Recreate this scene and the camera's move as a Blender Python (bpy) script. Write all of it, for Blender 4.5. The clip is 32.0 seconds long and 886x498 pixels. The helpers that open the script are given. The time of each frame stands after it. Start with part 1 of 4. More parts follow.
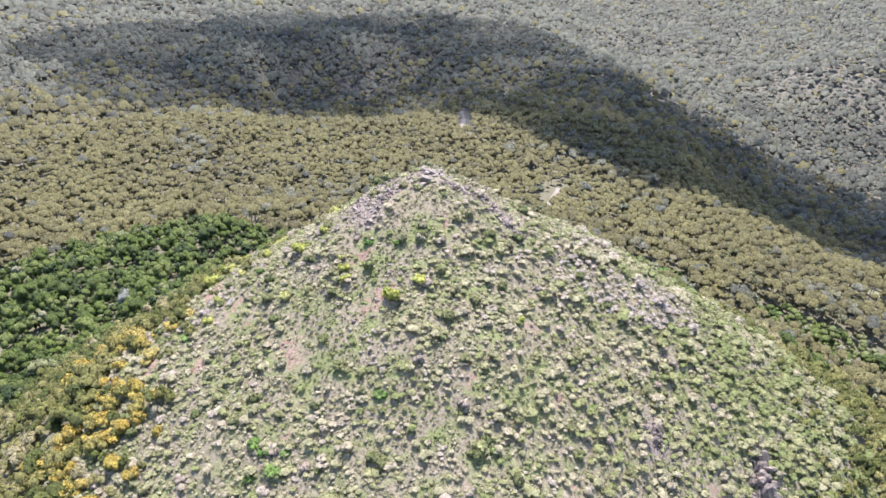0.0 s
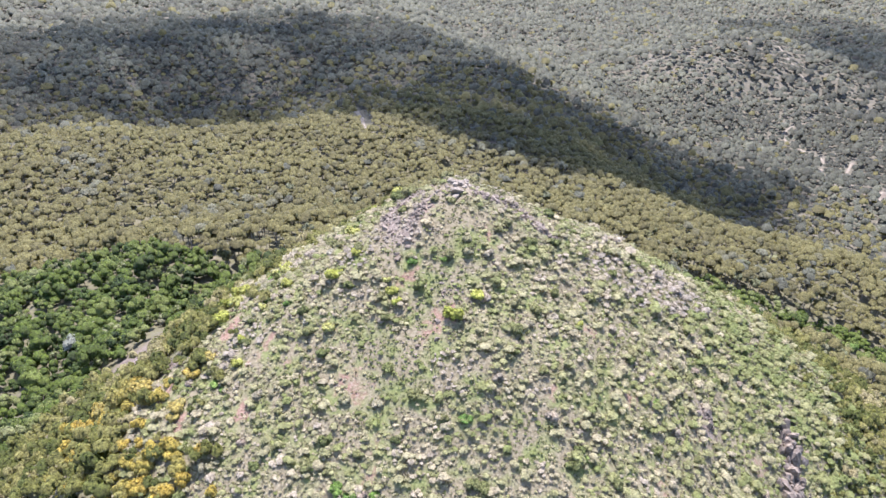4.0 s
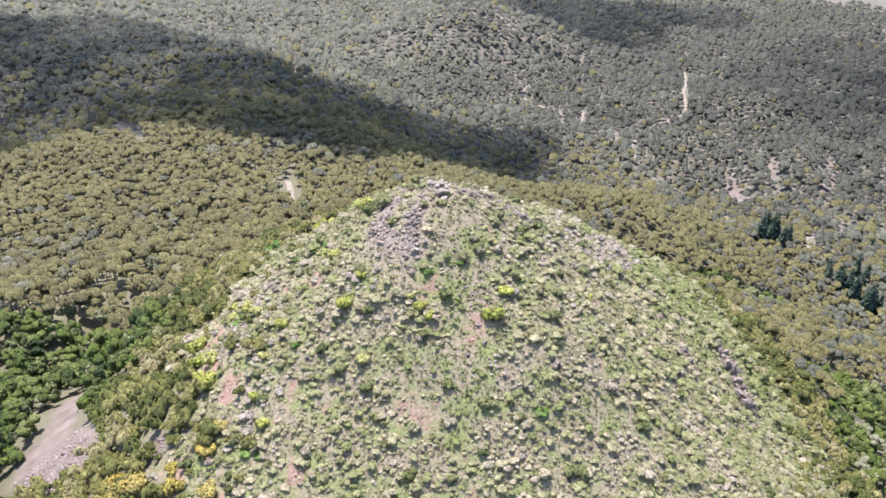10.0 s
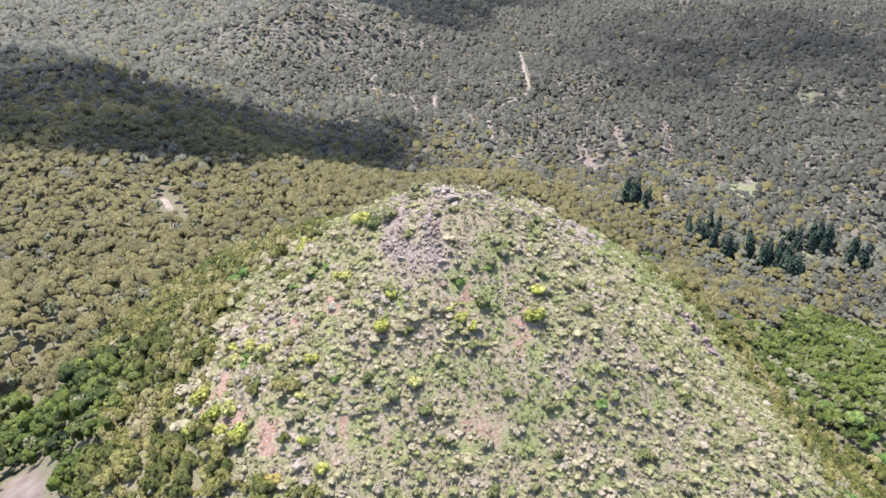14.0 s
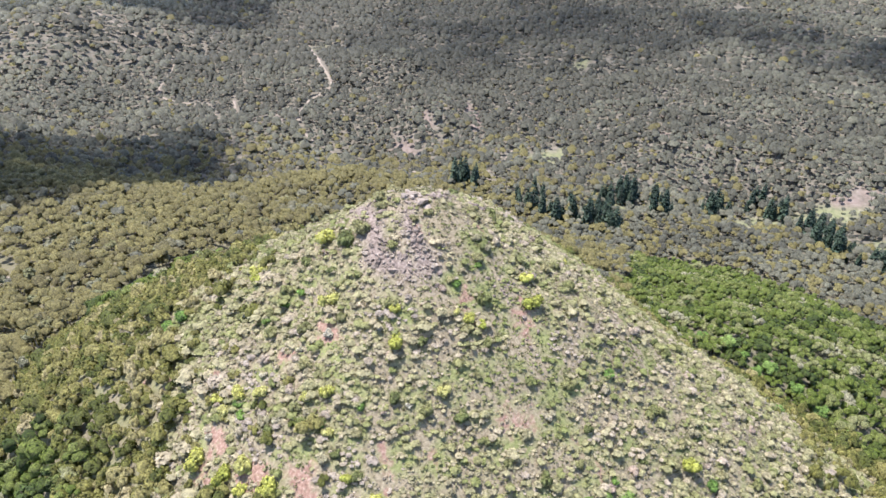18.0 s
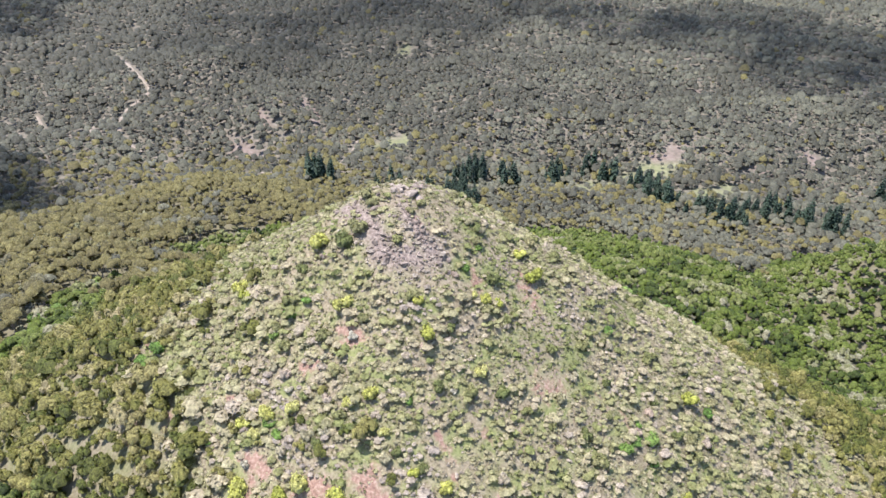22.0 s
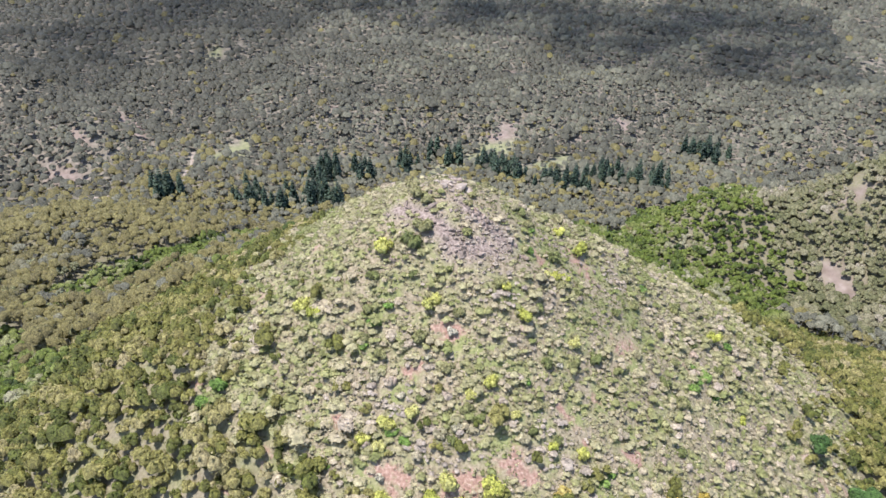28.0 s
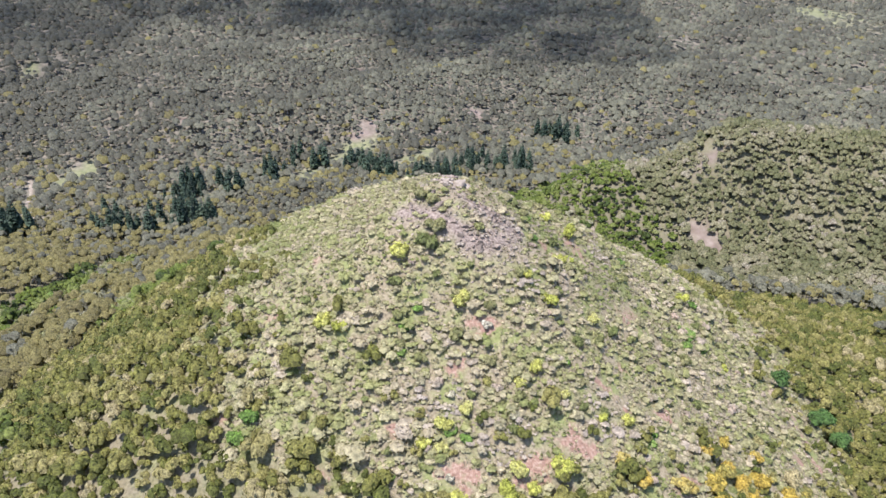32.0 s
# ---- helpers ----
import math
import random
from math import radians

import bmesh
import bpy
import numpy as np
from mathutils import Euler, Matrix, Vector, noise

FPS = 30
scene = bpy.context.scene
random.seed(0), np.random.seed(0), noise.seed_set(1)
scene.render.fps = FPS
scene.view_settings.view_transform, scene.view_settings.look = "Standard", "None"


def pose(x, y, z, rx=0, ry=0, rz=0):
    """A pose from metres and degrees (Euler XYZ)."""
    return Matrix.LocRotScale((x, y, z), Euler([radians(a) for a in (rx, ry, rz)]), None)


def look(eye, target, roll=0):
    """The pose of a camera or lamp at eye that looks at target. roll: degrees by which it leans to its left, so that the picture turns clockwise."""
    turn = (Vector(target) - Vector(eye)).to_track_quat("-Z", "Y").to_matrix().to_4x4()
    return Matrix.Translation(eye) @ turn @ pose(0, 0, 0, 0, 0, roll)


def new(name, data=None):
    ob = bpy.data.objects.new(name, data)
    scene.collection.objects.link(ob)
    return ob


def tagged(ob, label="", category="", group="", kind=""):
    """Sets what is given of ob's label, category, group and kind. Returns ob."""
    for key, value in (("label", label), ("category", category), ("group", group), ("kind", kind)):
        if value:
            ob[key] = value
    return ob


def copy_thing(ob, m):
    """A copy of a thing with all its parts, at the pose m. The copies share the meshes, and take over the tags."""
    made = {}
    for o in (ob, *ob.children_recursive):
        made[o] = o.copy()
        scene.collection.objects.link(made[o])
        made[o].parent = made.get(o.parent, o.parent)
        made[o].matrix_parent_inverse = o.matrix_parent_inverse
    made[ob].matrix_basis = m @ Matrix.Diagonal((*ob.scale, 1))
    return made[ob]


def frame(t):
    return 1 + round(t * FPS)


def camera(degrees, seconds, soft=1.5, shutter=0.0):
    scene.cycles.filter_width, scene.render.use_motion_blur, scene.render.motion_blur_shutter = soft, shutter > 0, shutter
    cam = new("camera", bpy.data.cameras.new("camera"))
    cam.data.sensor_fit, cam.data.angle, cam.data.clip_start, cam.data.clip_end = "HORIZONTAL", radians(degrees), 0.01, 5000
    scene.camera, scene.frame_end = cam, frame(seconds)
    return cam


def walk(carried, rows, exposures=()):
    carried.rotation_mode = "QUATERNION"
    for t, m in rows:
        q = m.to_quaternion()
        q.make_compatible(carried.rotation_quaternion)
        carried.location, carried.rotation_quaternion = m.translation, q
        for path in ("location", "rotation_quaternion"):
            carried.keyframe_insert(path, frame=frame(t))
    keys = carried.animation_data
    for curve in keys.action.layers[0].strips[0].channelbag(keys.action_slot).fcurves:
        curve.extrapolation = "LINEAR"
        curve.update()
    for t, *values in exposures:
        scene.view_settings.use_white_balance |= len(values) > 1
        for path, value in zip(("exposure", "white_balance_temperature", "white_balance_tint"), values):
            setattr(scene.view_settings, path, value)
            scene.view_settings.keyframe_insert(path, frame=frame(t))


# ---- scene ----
cam = camera(64.9, 32.0, 1.45)
METRES, EYE, TILT, LEAN, TURN = 250.0, 200.0, -27.0, -1.0, 0.0
ROWS = [
    (0.0, 0.0, 0.0, 0.0, 0.0, 0.0, -0.0),
    (0.5, -0.0161, 0.0018, 0.0019, -1.61, -0.08, 0.86),
    (1.0, -0.0317, 0.004, 0.0037, -3.21, -0.16, 1.67),
    (1.5, -0.0478, 0.0069, 0.0065, -4.58, -0.3, 2.38),
    (2.0, -0.0632, 0.01, 0.0089, -5.68, -0.39, 2.9),
    (2.5, -0.0792, 0.0136, 0.0118, -6.84, -0.52, 3.46),
    (4.5, -0.1407, 0.0288, 0.0238, -11.84, -1.17, 5.9),
    (5.0, -0.1549, 0.0333, 0.0268, -13.21, -1.42, 6.63),
    (5.5, -0.1693, 0.0383, 0.0304, -15.26, -1.84, 7.73),
    (6.0, -0.1832, 0.0434, 0.0337, -16.8, -2.15, 8.5),
    (6.5, -0.1975, 0.0491, 0.0373, -18.73, -2.55, 9.47),
    (7.0, -0.211, 0.0548, 0.0413, -20.9, -3.07, 10.5),
    (7.5, -0.2252, 0.0613, 0.0457, -22.76, -3.53, 11.33),
    (8.0, -0.2386, 0.068, 0.0499, -24.26, -3.93, 12.01),
    (8.5, -0.2522, 0.0752, 0.0547, -25.75, -4.4, 12.62),
    (9.0, -0.265, 0.0828, 0.0594, -27.21, -4.84, 13.23),
    (9.5, -0.2781, 0.0909, 0.0644, -29.07, -5.38, 13.97),
    (10.0, -0.2904, 0.0989, 0.0694, -32.02, -6.24, 15.2),
    (10.5, -0.3025, 0.1081, 0.0751, -33.86, -6.89, 15.86),
    (11.0, -0.3134, 0.1176, 0.0806, -36.75, -7.87, 16.94),
    (11.5, -0.3244, 0.1285, 0.0869, -38.72, -8.59, 17.61),
    (12.0, -0.3343, 0.1391, 0.0932, -40.03, -9.1, 18.03),
    (12.5, -0.3444, 0.1507, 0.0999, -41.56, -9.7, 18.6),
    (13.0, -0.3537, 0.1619, 0.1065, -42.97, -10.25, 19.12),
    (13.5, -0.363, 0.1737, 0.1133, -44.78, -10.94, 19.76),
    (14.0, -0.3714, 0.1853, 0.12, -46.46, -11.62, 20.35),
    (14.5, -0.3801, 0.1977, 0.1269, -48.79, -12.51, 21.07),
    (16.5, -0.411, 0.2467, 0.1551, -57.7, -16.24, 23.49),
    (17.0, -0.4175, 0.259, 0.1622, -59.36, -17.0, 23.85),
    (17.5, -0.4236, 0.2717, 0.1692, -63.44, -18.77, 24.64),
    (18.0, -0.4296, 0.2841, 0.1763, -66.01, -19.94, 25.05),
    (18.5, -0.4357, 0.2971, 0.1836, -67.68, -20.75, 25.29),
    (19.0, -0.4412, 0.3092, 0.1904, -69.97, -21.82, 25.6),
    (19.5, -0.4469, 0.3221, 0.1975, -73.14, -23.33, 25.91),
    (20.0, -0.452, 0.3346, 0.2043, -75.65, -24.58, 26.12),
    (20.5, -0.4567, 0.3477, 0.2116, -78.58, -26.01, 26.26),
    (21.0, -0.4607, 0.3603, 0.2186, -80.39, -26.92, 26.32),
    (21.5, -0.4647, 0.3735, 0.2257, -82.21, -27.77, 26.35),
    (22.0, -0.4678, 0.3863, 0.2325, -83.79, -28.53, 26.35),
    (22.5, -0.4704, 0.3995, 0.2396, -85.31, -29.25, 26.37),
    (23.0, -0.4723, 0.4119, 0.2462, -86.52, -29.83, 26.35),
    (23.5, -0.474, 0.4249, 0.2532, -86.96, -30.04, 26.32),
    (24.0, -0.4754, 0.4385, 0.2604, -87.7, -30.36, 26.29),
    (24.5, -0.4765, 0.4516, 0.2673, -88.96, -30.93, 26.24),
    (25.0, -0.4772, 0.4652, 0.2745, -90.79, -31.75, 26.17),
    (25.5, -0.4775, 0.4782, 0.2813, -92.53, -32.54, 26.09),
    (27.5, -0.4729, 0.5317, 0.3092, -101.06, -36.57, 25.28),
    (28.0, -0.4705, 0.5455, 0.3163, -102.97, -37.42, 25.01),
    (28.5, -0.4677, 0.5585, 0.3229, -104.69, -38.21, 24.77),
    (29.0, -0.4644, 0.572, 0.3299, -106.49, -38.97, 24.49),
    (29.5, -0.4608, 0.5848, 0.3364, -108.25, -39.7, 24.18),
    (30.0, -0.4566, 0.598, 0.3431, -110.84, -40.78, 23.7),
    (30.5, -0.4522, 0.6107, 0.3495, -112.48, -41.47, 23.38),
    (31.0, -0.4469, 0.6236, 0.3558, -114.37, -42.23, 22.98),
    (31.5, -0.4413, 0.6359, 0.3618, -116.32, -43.02, 22.55),
    (32.0, -0.4351, 0.6485, 0.3681, -118.31, -43.83, 22.07),
]
walk(cam, [(t, pose(0, 0, EYE, TILT, LEAN, TURN) @ pose(METRES * x, METRES * y, METRES * z, 90 + pitch, roll, yaw)) for t, x, y, z, yaw, pitch, roll in ROWS], [(0.0, 1.36, 6020, 19.5), (9.0, 1.3, 6150, 18.5), (19.0, 1.2, 6250, 17.5), (32.0, 1.07, 6250, 17.5)])

# ---- light ----
SUN_ELEV, SUN_AZ = 73.0, 2.0       # degrees; azimuth clockwise from +y
world = bpy.data.worlds.new("sky")
scene.world = world
world.use_nodes = True
wn = world.node_tree
sky = wn.nodes.new("ShaderNodeTexSky")
sky.sky_type = "NISHITA"
sky.sun_disc = False
sky.sun_elevation = radians(SUN_ELEV)
sky.sun_rotation = radians(SUN_AZ)
sky.altitude = 300
wn.links.new(sky.outputs[0], wn.nodes["Background"].inputs[0])
wn.nodes["Background"].inputs[1].default_value = 0.15
sun = new("sun", bpy.data.lights.new("sun", "SUN"))
sun.data.energy = 4.3
sun.data.angle = radians(0.6)
sun.data.color = (1.0, 0.965, 0.92)
to_sun = Vector((math.sin(radians(SUN_AZ)) * math.cos(radians(SUN_ELEV)), math.cos(radians(SUN_AZ)) * math.cos(radians(SUN_ELEV)), math.sin(radians(SUN_ELEV))))
sun.matrix_world = look(to_sun * 2000, (0, 0, 0))


# ---- materials ----
def material(name):
    m = bpy.data.materials.new(name)
    m.use_nodes = True
    nt = m.node_tree
    return m, nt, nt.nodes["Principled BSDF"]


def ramp(nt, source, stops, mode="LINEAR"):
    r = nt.nodes.new("ShaderNodeValToRGB")
    r.color_ramp.interpolation = mode
    while len(r.color_ramp.elements) < len(stops):
        r.color_ramp.elements.new(0.5)
    for e, (p, c) in zip(r.color_ramp.elements, stops):
        e.position, e.color = p, (*c, 1)
    if source is not None:
        nt.links.new(source, r.inputs[0])
    return r.outputs[0]


def noise_tex(nt, size, detail=4.0, rough=0.55, which=0):
    """Noise whose blotches are about size metres wide, in world metres."""
    g = nt.nodes.new("ShaderNodeNewGeometry")
    n = nt.nodes.new("ShaderNodeTexNoise")
    n.inputs["Scale"].default_value = 1.0 / size
    n.inputs["Detail"].default_value = detail
    n.inputs["Roughness"].default_value = rough
    nt.links.new(g.outputs["Position"], n.inputs["Vector"])
    return n.outputs[which]


def mix(nt, fac, a, b, mode="MIX"):
    m = nt.nodes.new("ShaderNodeMix")
    m.data_type, m.blend_type = "RGBA", mode
    for sock, v in ((m.inputs[0], fac), (m.inputs[6], a), (m.inputs[7], b)):
        if isinstance(v, (int, float)):
            sock.default_value = v
        elif isinstance(v, tuple):
            sock.default_value = (*v, 1)
        else:
            nt.links.new(v, sock)
    return m.outputs[2]


def maths(nt, op, a, b=0.0, clamp=False):
    m = nt.nodes.new("ShaderNodeMath")
    m.operation, m.use_clamp = op, clamp
    for sock, v in zip(m.inputs, (a, b)):
        if isinstance(v, (int, float)):
            sock.default_value = v
        else:
            nt.links.new(v, sock)
    return m.outputs[0]


def attribute(nt, name):
    a = nt.nodes.new("ShaderNodeAttribute")
    a.attribute_name = name
    return a.outputs["Fac"]


def bump(nt, bsdf, height, strength, distance):
    b = nt.nodes.new("ShaderNodeBump")
    b.inputs["Strength"].default_value, b.inputs["Distance"].default_value = strength, distance
    nt.links.new(height, b.inputs["Height"])
    nt.links.new(b.outputs[0], bsdf.inputs["Normal"])


def foliage(name, stops, through_light=0.35, jitter=0.5, random_object=False, lift=1.65, vary=0.36, gap_shade=0.36):
    """Leaves: the plant's own tint picks from stops, each clump varies round it; shade between clumps is coloured in.
    """
    m, nt, bsdf = material(name)
    if random_object:
        tint = nt.nodes.new("ShaderNodeObjectInfo").outputs["Random"]
    else:
        tint = attribute(nt, "tint")
    geo = nt.nodes.new("ShaderNodeNewGeometry")
    isle = geo.outputs["Random Per Island"]
    t = maths(nt, "ADD", tint, maths(nt, "MULTIPLY", maths(nt, "SUBTRACT", isle, 0.5), jitter * 0.5), True)
    col = ramp(nt, t, stops)
    val = nt.nodes.new("ShaderNodeHueSaturation")
    nt.links.new(col, val.inputs["Color"])
    nt.links.new(maths(nt, "ADD", maths(nt, "MULTIPLY", isle, vary), lift - vary / 2), val.inputs["Value"])
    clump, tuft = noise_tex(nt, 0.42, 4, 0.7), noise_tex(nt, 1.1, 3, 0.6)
    # shade in the hollows between leaf clumps, multiplied into the colour
    col = mix(nt, 1.0, val.outputs[0], ramp(nt, clump, [(0.36, (gap_shade,) * 3), (0.62, (1.4 - 0.5 * gap_shade,) * 3)]), "MULTIPLY")
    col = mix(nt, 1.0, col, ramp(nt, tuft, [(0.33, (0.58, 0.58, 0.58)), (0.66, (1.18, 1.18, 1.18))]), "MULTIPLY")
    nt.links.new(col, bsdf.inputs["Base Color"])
    # leaves stand at all angles, so a clump's sides catch nearly as much of the high sun as its top
    spread_out = nt.nodes.new("ShaderNodeVectorMath")
    spread_out.operation, spread_out.inputs[1].default_value = "MULTIPLY_ADD", (0.6, 0.6, 0.6)
    spread_out.inputs[2].default_value = (0.0, 0.0, 0.55)
    nt.links.new(geo.outputs["Normal"], spread_out.inputs[0])
    even = nt.nodes.new("ShaderNodeVectorMath")
    even.operation = "NORMALIZE"
    nt.links.new(spread_out.outputs[0], even.inputs[0])
    bump(nt, bsdf, clump, 0.9, 0.3)
    nt.links.new(even.outputs[0], bsdf.inputs["Normal"].links[0].from_node.inputs["Normal"])
    bsdf.inputs["Roughness"].default_value = 0.6
    bsdf.inputs["Specular IOR Level"].default_value = 0.25
    tr = nt.nodes.new("ShaderNodeBsdfTranslucent")
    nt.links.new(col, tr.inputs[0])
    ms = nt.nodes.new("ShaderNodeMixShader")
    ms.inputs[0].default_value = through_light
    out = nt.nodes["Material Output"]
    nt.links.new(bsdf.outputs[0], ms.inputs[1])
    nt.links.new(tr.outputs[0], ms.inputs[2])
    nt.links.new(ms.outputs[0], out.inputs[0])
    return m


def bark(name, a, b, size=0.6):
    m, nt, bsdf = material(name)
    col = ramp(nt, noise_tex(nt, size), [(0.3, a), (0.7, b)])
    nt.links.new(col, bsdf.inputs["Base Color"])
    bsdf.inputs["Roughness"].default_value = 0.85
    bump(nt, bsdf, noise_tex(nt, size * 0.3), 0.5, 0.05)
    return m


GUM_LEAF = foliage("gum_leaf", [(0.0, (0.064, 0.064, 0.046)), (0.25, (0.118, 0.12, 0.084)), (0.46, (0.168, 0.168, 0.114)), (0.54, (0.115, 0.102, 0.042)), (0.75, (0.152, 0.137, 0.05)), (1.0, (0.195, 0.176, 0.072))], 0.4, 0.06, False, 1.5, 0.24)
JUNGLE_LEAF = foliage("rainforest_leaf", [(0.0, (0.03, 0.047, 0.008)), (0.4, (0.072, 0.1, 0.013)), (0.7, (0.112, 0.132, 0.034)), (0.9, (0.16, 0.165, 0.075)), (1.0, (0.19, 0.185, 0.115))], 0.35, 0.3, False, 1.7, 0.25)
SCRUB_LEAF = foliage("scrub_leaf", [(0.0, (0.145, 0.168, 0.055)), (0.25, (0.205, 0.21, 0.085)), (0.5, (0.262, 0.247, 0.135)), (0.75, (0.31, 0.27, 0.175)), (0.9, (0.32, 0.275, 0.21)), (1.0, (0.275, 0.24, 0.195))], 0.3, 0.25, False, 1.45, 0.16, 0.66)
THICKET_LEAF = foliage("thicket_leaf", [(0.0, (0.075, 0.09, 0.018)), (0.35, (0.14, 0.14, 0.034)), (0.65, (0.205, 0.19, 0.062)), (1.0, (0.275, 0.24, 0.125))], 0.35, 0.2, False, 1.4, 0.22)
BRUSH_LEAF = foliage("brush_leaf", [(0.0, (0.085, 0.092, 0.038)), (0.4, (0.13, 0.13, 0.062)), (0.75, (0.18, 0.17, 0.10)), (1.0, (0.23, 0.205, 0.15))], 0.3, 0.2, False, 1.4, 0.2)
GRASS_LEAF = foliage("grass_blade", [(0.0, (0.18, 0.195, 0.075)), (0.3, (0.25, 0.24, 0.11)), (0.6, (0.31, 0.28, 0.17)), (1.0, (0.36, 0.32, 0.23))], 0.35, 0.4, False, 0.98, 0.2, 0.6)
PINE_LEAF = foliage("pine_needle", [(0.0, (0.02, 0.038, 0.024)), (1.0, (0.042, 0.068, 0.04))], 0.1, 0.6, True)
GREY_BARK = bark("grey_bark", (0.16, 0.13, 0.11), (0.38, 0.34, 0.30))
DARK_BARK = bark("dark_bark", (0.06, 0.045, 0.035), (0.15, 0.12, 0.10))


def ground_material():
    """Dry grass, leaf litter, red soil and stones; the sheet's attributes say which lies where."""
    m, nt, bsdf = material("ground")
    fine = noise_tex(nt, 0.5, 5)
    mid = noise_tex(nt, 5, 5)
    wide = noise_tex(nt, 60, 3)
    dry = ramp(nt, fine, [(0.3, (0.15, 0.124, 0.08)), (0.5, (0.215, 0.182, 0.12)), (0.7, (0.275, 0.236, 0.16))])
    green = ramp(nt, fine, [(0.3, (0.12, 0.138, 0.05)), (0.7, (0.225, 0.232, 0.1))])
    hill = mix(nt, ramp(nt, mid, [(0.45, (0, 0, 0)), (0.62, (1, 1, 1))]), dry, green)
    litter = ramp(nt, mid, [(0.3, (0.11, 0.098, 0.078)), (0.55, (0.155, 0.138, 0.112)), (0.75, (0.23, 0.2, 0.165))])
    litter = mix(nt, maths(nt, "MULTIPLY", wide, 0.35), litter, (0.105, 0.105, 0.066))
    litter = mix(nt, maths(nt, "MULTIPLY", attribute(nt, "under"), ramp(nt, noise_tex(nt, 1.5, 4), [(0.35, (0.3, 0.3, 0.3)), (0.6, (1, 1, 1))])), litter, ramp(nt, fine, [(0.3, (0.09, 0.085, 0.045)), (0.7, (0.17, 0.155, 0.09))]))
    soil = ramp(nt, fine, [(0.3, (0.16, 0.10, 0.075)), (0.5, (0.245, 0.155, 0.115)), (0.68, (0.32, 0.24, 0.185))])
    pasture = ramp(nt, mid, [(0.3, (0.12, 0.135, 0.065)), (0.7, (0.2, 0.2, 0.115))])
    col = mix(nt, attribute(nt, "wood"), hill, litter)
    col = mix(nt, attribute(nt, "pasture"), col, pasture)
    col = mix(nt, ramp(nt, maths(nt, "ADD", attribute(nt, "soil"), maths(nt, "MULTIPLY", maths(nt, "SUBTRACT", noise_tex(nt, 1.6, 5), 0.5), 1.7)), [(0.42, (0, 0, 0)), (0.75, (1, 1, 1))]), col, soil)
    stony = ramp(nt, mid, [(0.3, (0.13, 0.10, 0.083)), (0.55, (0.19, 0.15, 0.127)), (0.75, (0.25, 0.207, 0.178))])
    col = mix(nt, maths(nt, "MULTIPLY", attribute(nt, "bare"), 0.9), col, stony)
    rubble = ramp(nt, fine, [(0.3, (0.085, 0.066, 0.055)), (0.5, (0.19, 0.152, 0.128)), (0.7, (0.30, 0.25, 0.205))])
    col = mix(nt, maths(nt, "MULTIPLY", attribute(nt, "rocks"), 1.2, True), col, rubble)
    nt.links.new(col, bsdf.inputs["Base Color"])
    bsdf.inputs["Roughness"].default_value = 0.95
    bsdf.inputs["Specular IOR Level"].default_value = 0.1
    bump(nt, bsdf, fine, 0.8, 0.25)
    return m


GROUND = ground_material()

# ---- terrain ----
TOP = (-1.5, 132.0, 150.0)
# wide rises and dips of the land: x, y, half-widths, height
SWELLS = [
    (-60, 420, 150, 130, 2.4), (-90, 640, 130, 100, -37.4), (0, 880, 170, 110, 2.8), (270, 800, 110, 110, 35.5), (240, 680, 90, 110, 21.1),
    (280, 290, 70, 80, 35.8), (-50, 250, 110, 70, 27.8), (600, 930, 190, 130, 72.7), (180, -175, 75, 60, 70.1), (200, 20, 90, 90, 32.2),
    (490, -230, 120, 120, -20.9), (620, 110, 70, 80, 8.8), (970, 240, 120, 110, 9.7), (560, 360, 70, 60, 20.0), (-150, -50, 250, 200, 135.2),
    (800, 850, 150, 110, -2.1),
]
DIPS = [
    (400, 240, 60, 60, 14.4), (510, 30, 70, 80, -22.0), (110, 300, 80, 70, 8.7), (120, 60, 45, 45, 22.3), (220, -95, 50, 40, 42.2),
    (110, -230, 70, 60, 63.3), (60, -250, 70, 60, 32.7), (-70, 180, 30, 40, 21.0), (560, -205, 90, 80, 0.1), (500, 390, 60, 60, -25.7),
    (70, 240, 40, 40, 6.4), (250, 130, 60, 70, 11.0), (-75, 320, 70, 60, 0.9), (-90, 225, 50, 50, 4.9), (172, -150, 34, 28, 18.3),
    (640, 300, 70, 70, 0.8), (700, 470, 110, 90, 25.4), (140, 150, 40, 50, 0.2), (-40, 215, 40, 35, -25.7),
]
# how steeply the hill falls, every 30 degrees round it from -y: from the summit, more past 32 m, more past 75 m
FALL_TOP = (0.454, 0.83, 0.65, 0.659, 0.884, 0.742, 0.61, 0.888, 0.86, 0.266, 0.875, 0.668)
FALL_SIDE = (-0.006, 0.211, -0.035, -0.153, 0.009, 0.002, -0.217, -0.185, 0.012, -0.082, 0.489, 0.092)
FALL_FOOT = (-0.037, 0.005, 0.01, 0.073, 0.203, 0.345, 0.147, -0.077, 0.124, 0.123, 0.068, -0.08)


def sig(v):
    return 1.0 / (1.0 + np.exp(-np.clip(v, -40, 40)))


def waves(x, y, size, seed):
    """Smooth pseudo-random swells of about that size, from -1 to 1."""
    rng = np.random.RandomState(seed)
    out = np.zeros_like(x)
    for _ in range(7):
        a = rng.uniform(0, 2 * math.pi)
        k = rng.uniform(0.7, 1.5) * 2 * math.pi / size
        out = out + np.sin(k * (x * math.cos(a) + y * math.sin(a)) + rng.uniform(0, 6.3))
    return out / 3.4


def round_hill(values, turn):
    """Blends the values that stand at every 30 degrees."""
    up, down = 0.0, 0.0
    for k, v in enumerate(values):
        w = np.exp((np.cos(turn - radians(30.0 * k - 180)) - 1) / 0.42 ** 2)
        up, down = up + w * v, down + w
    return up / down


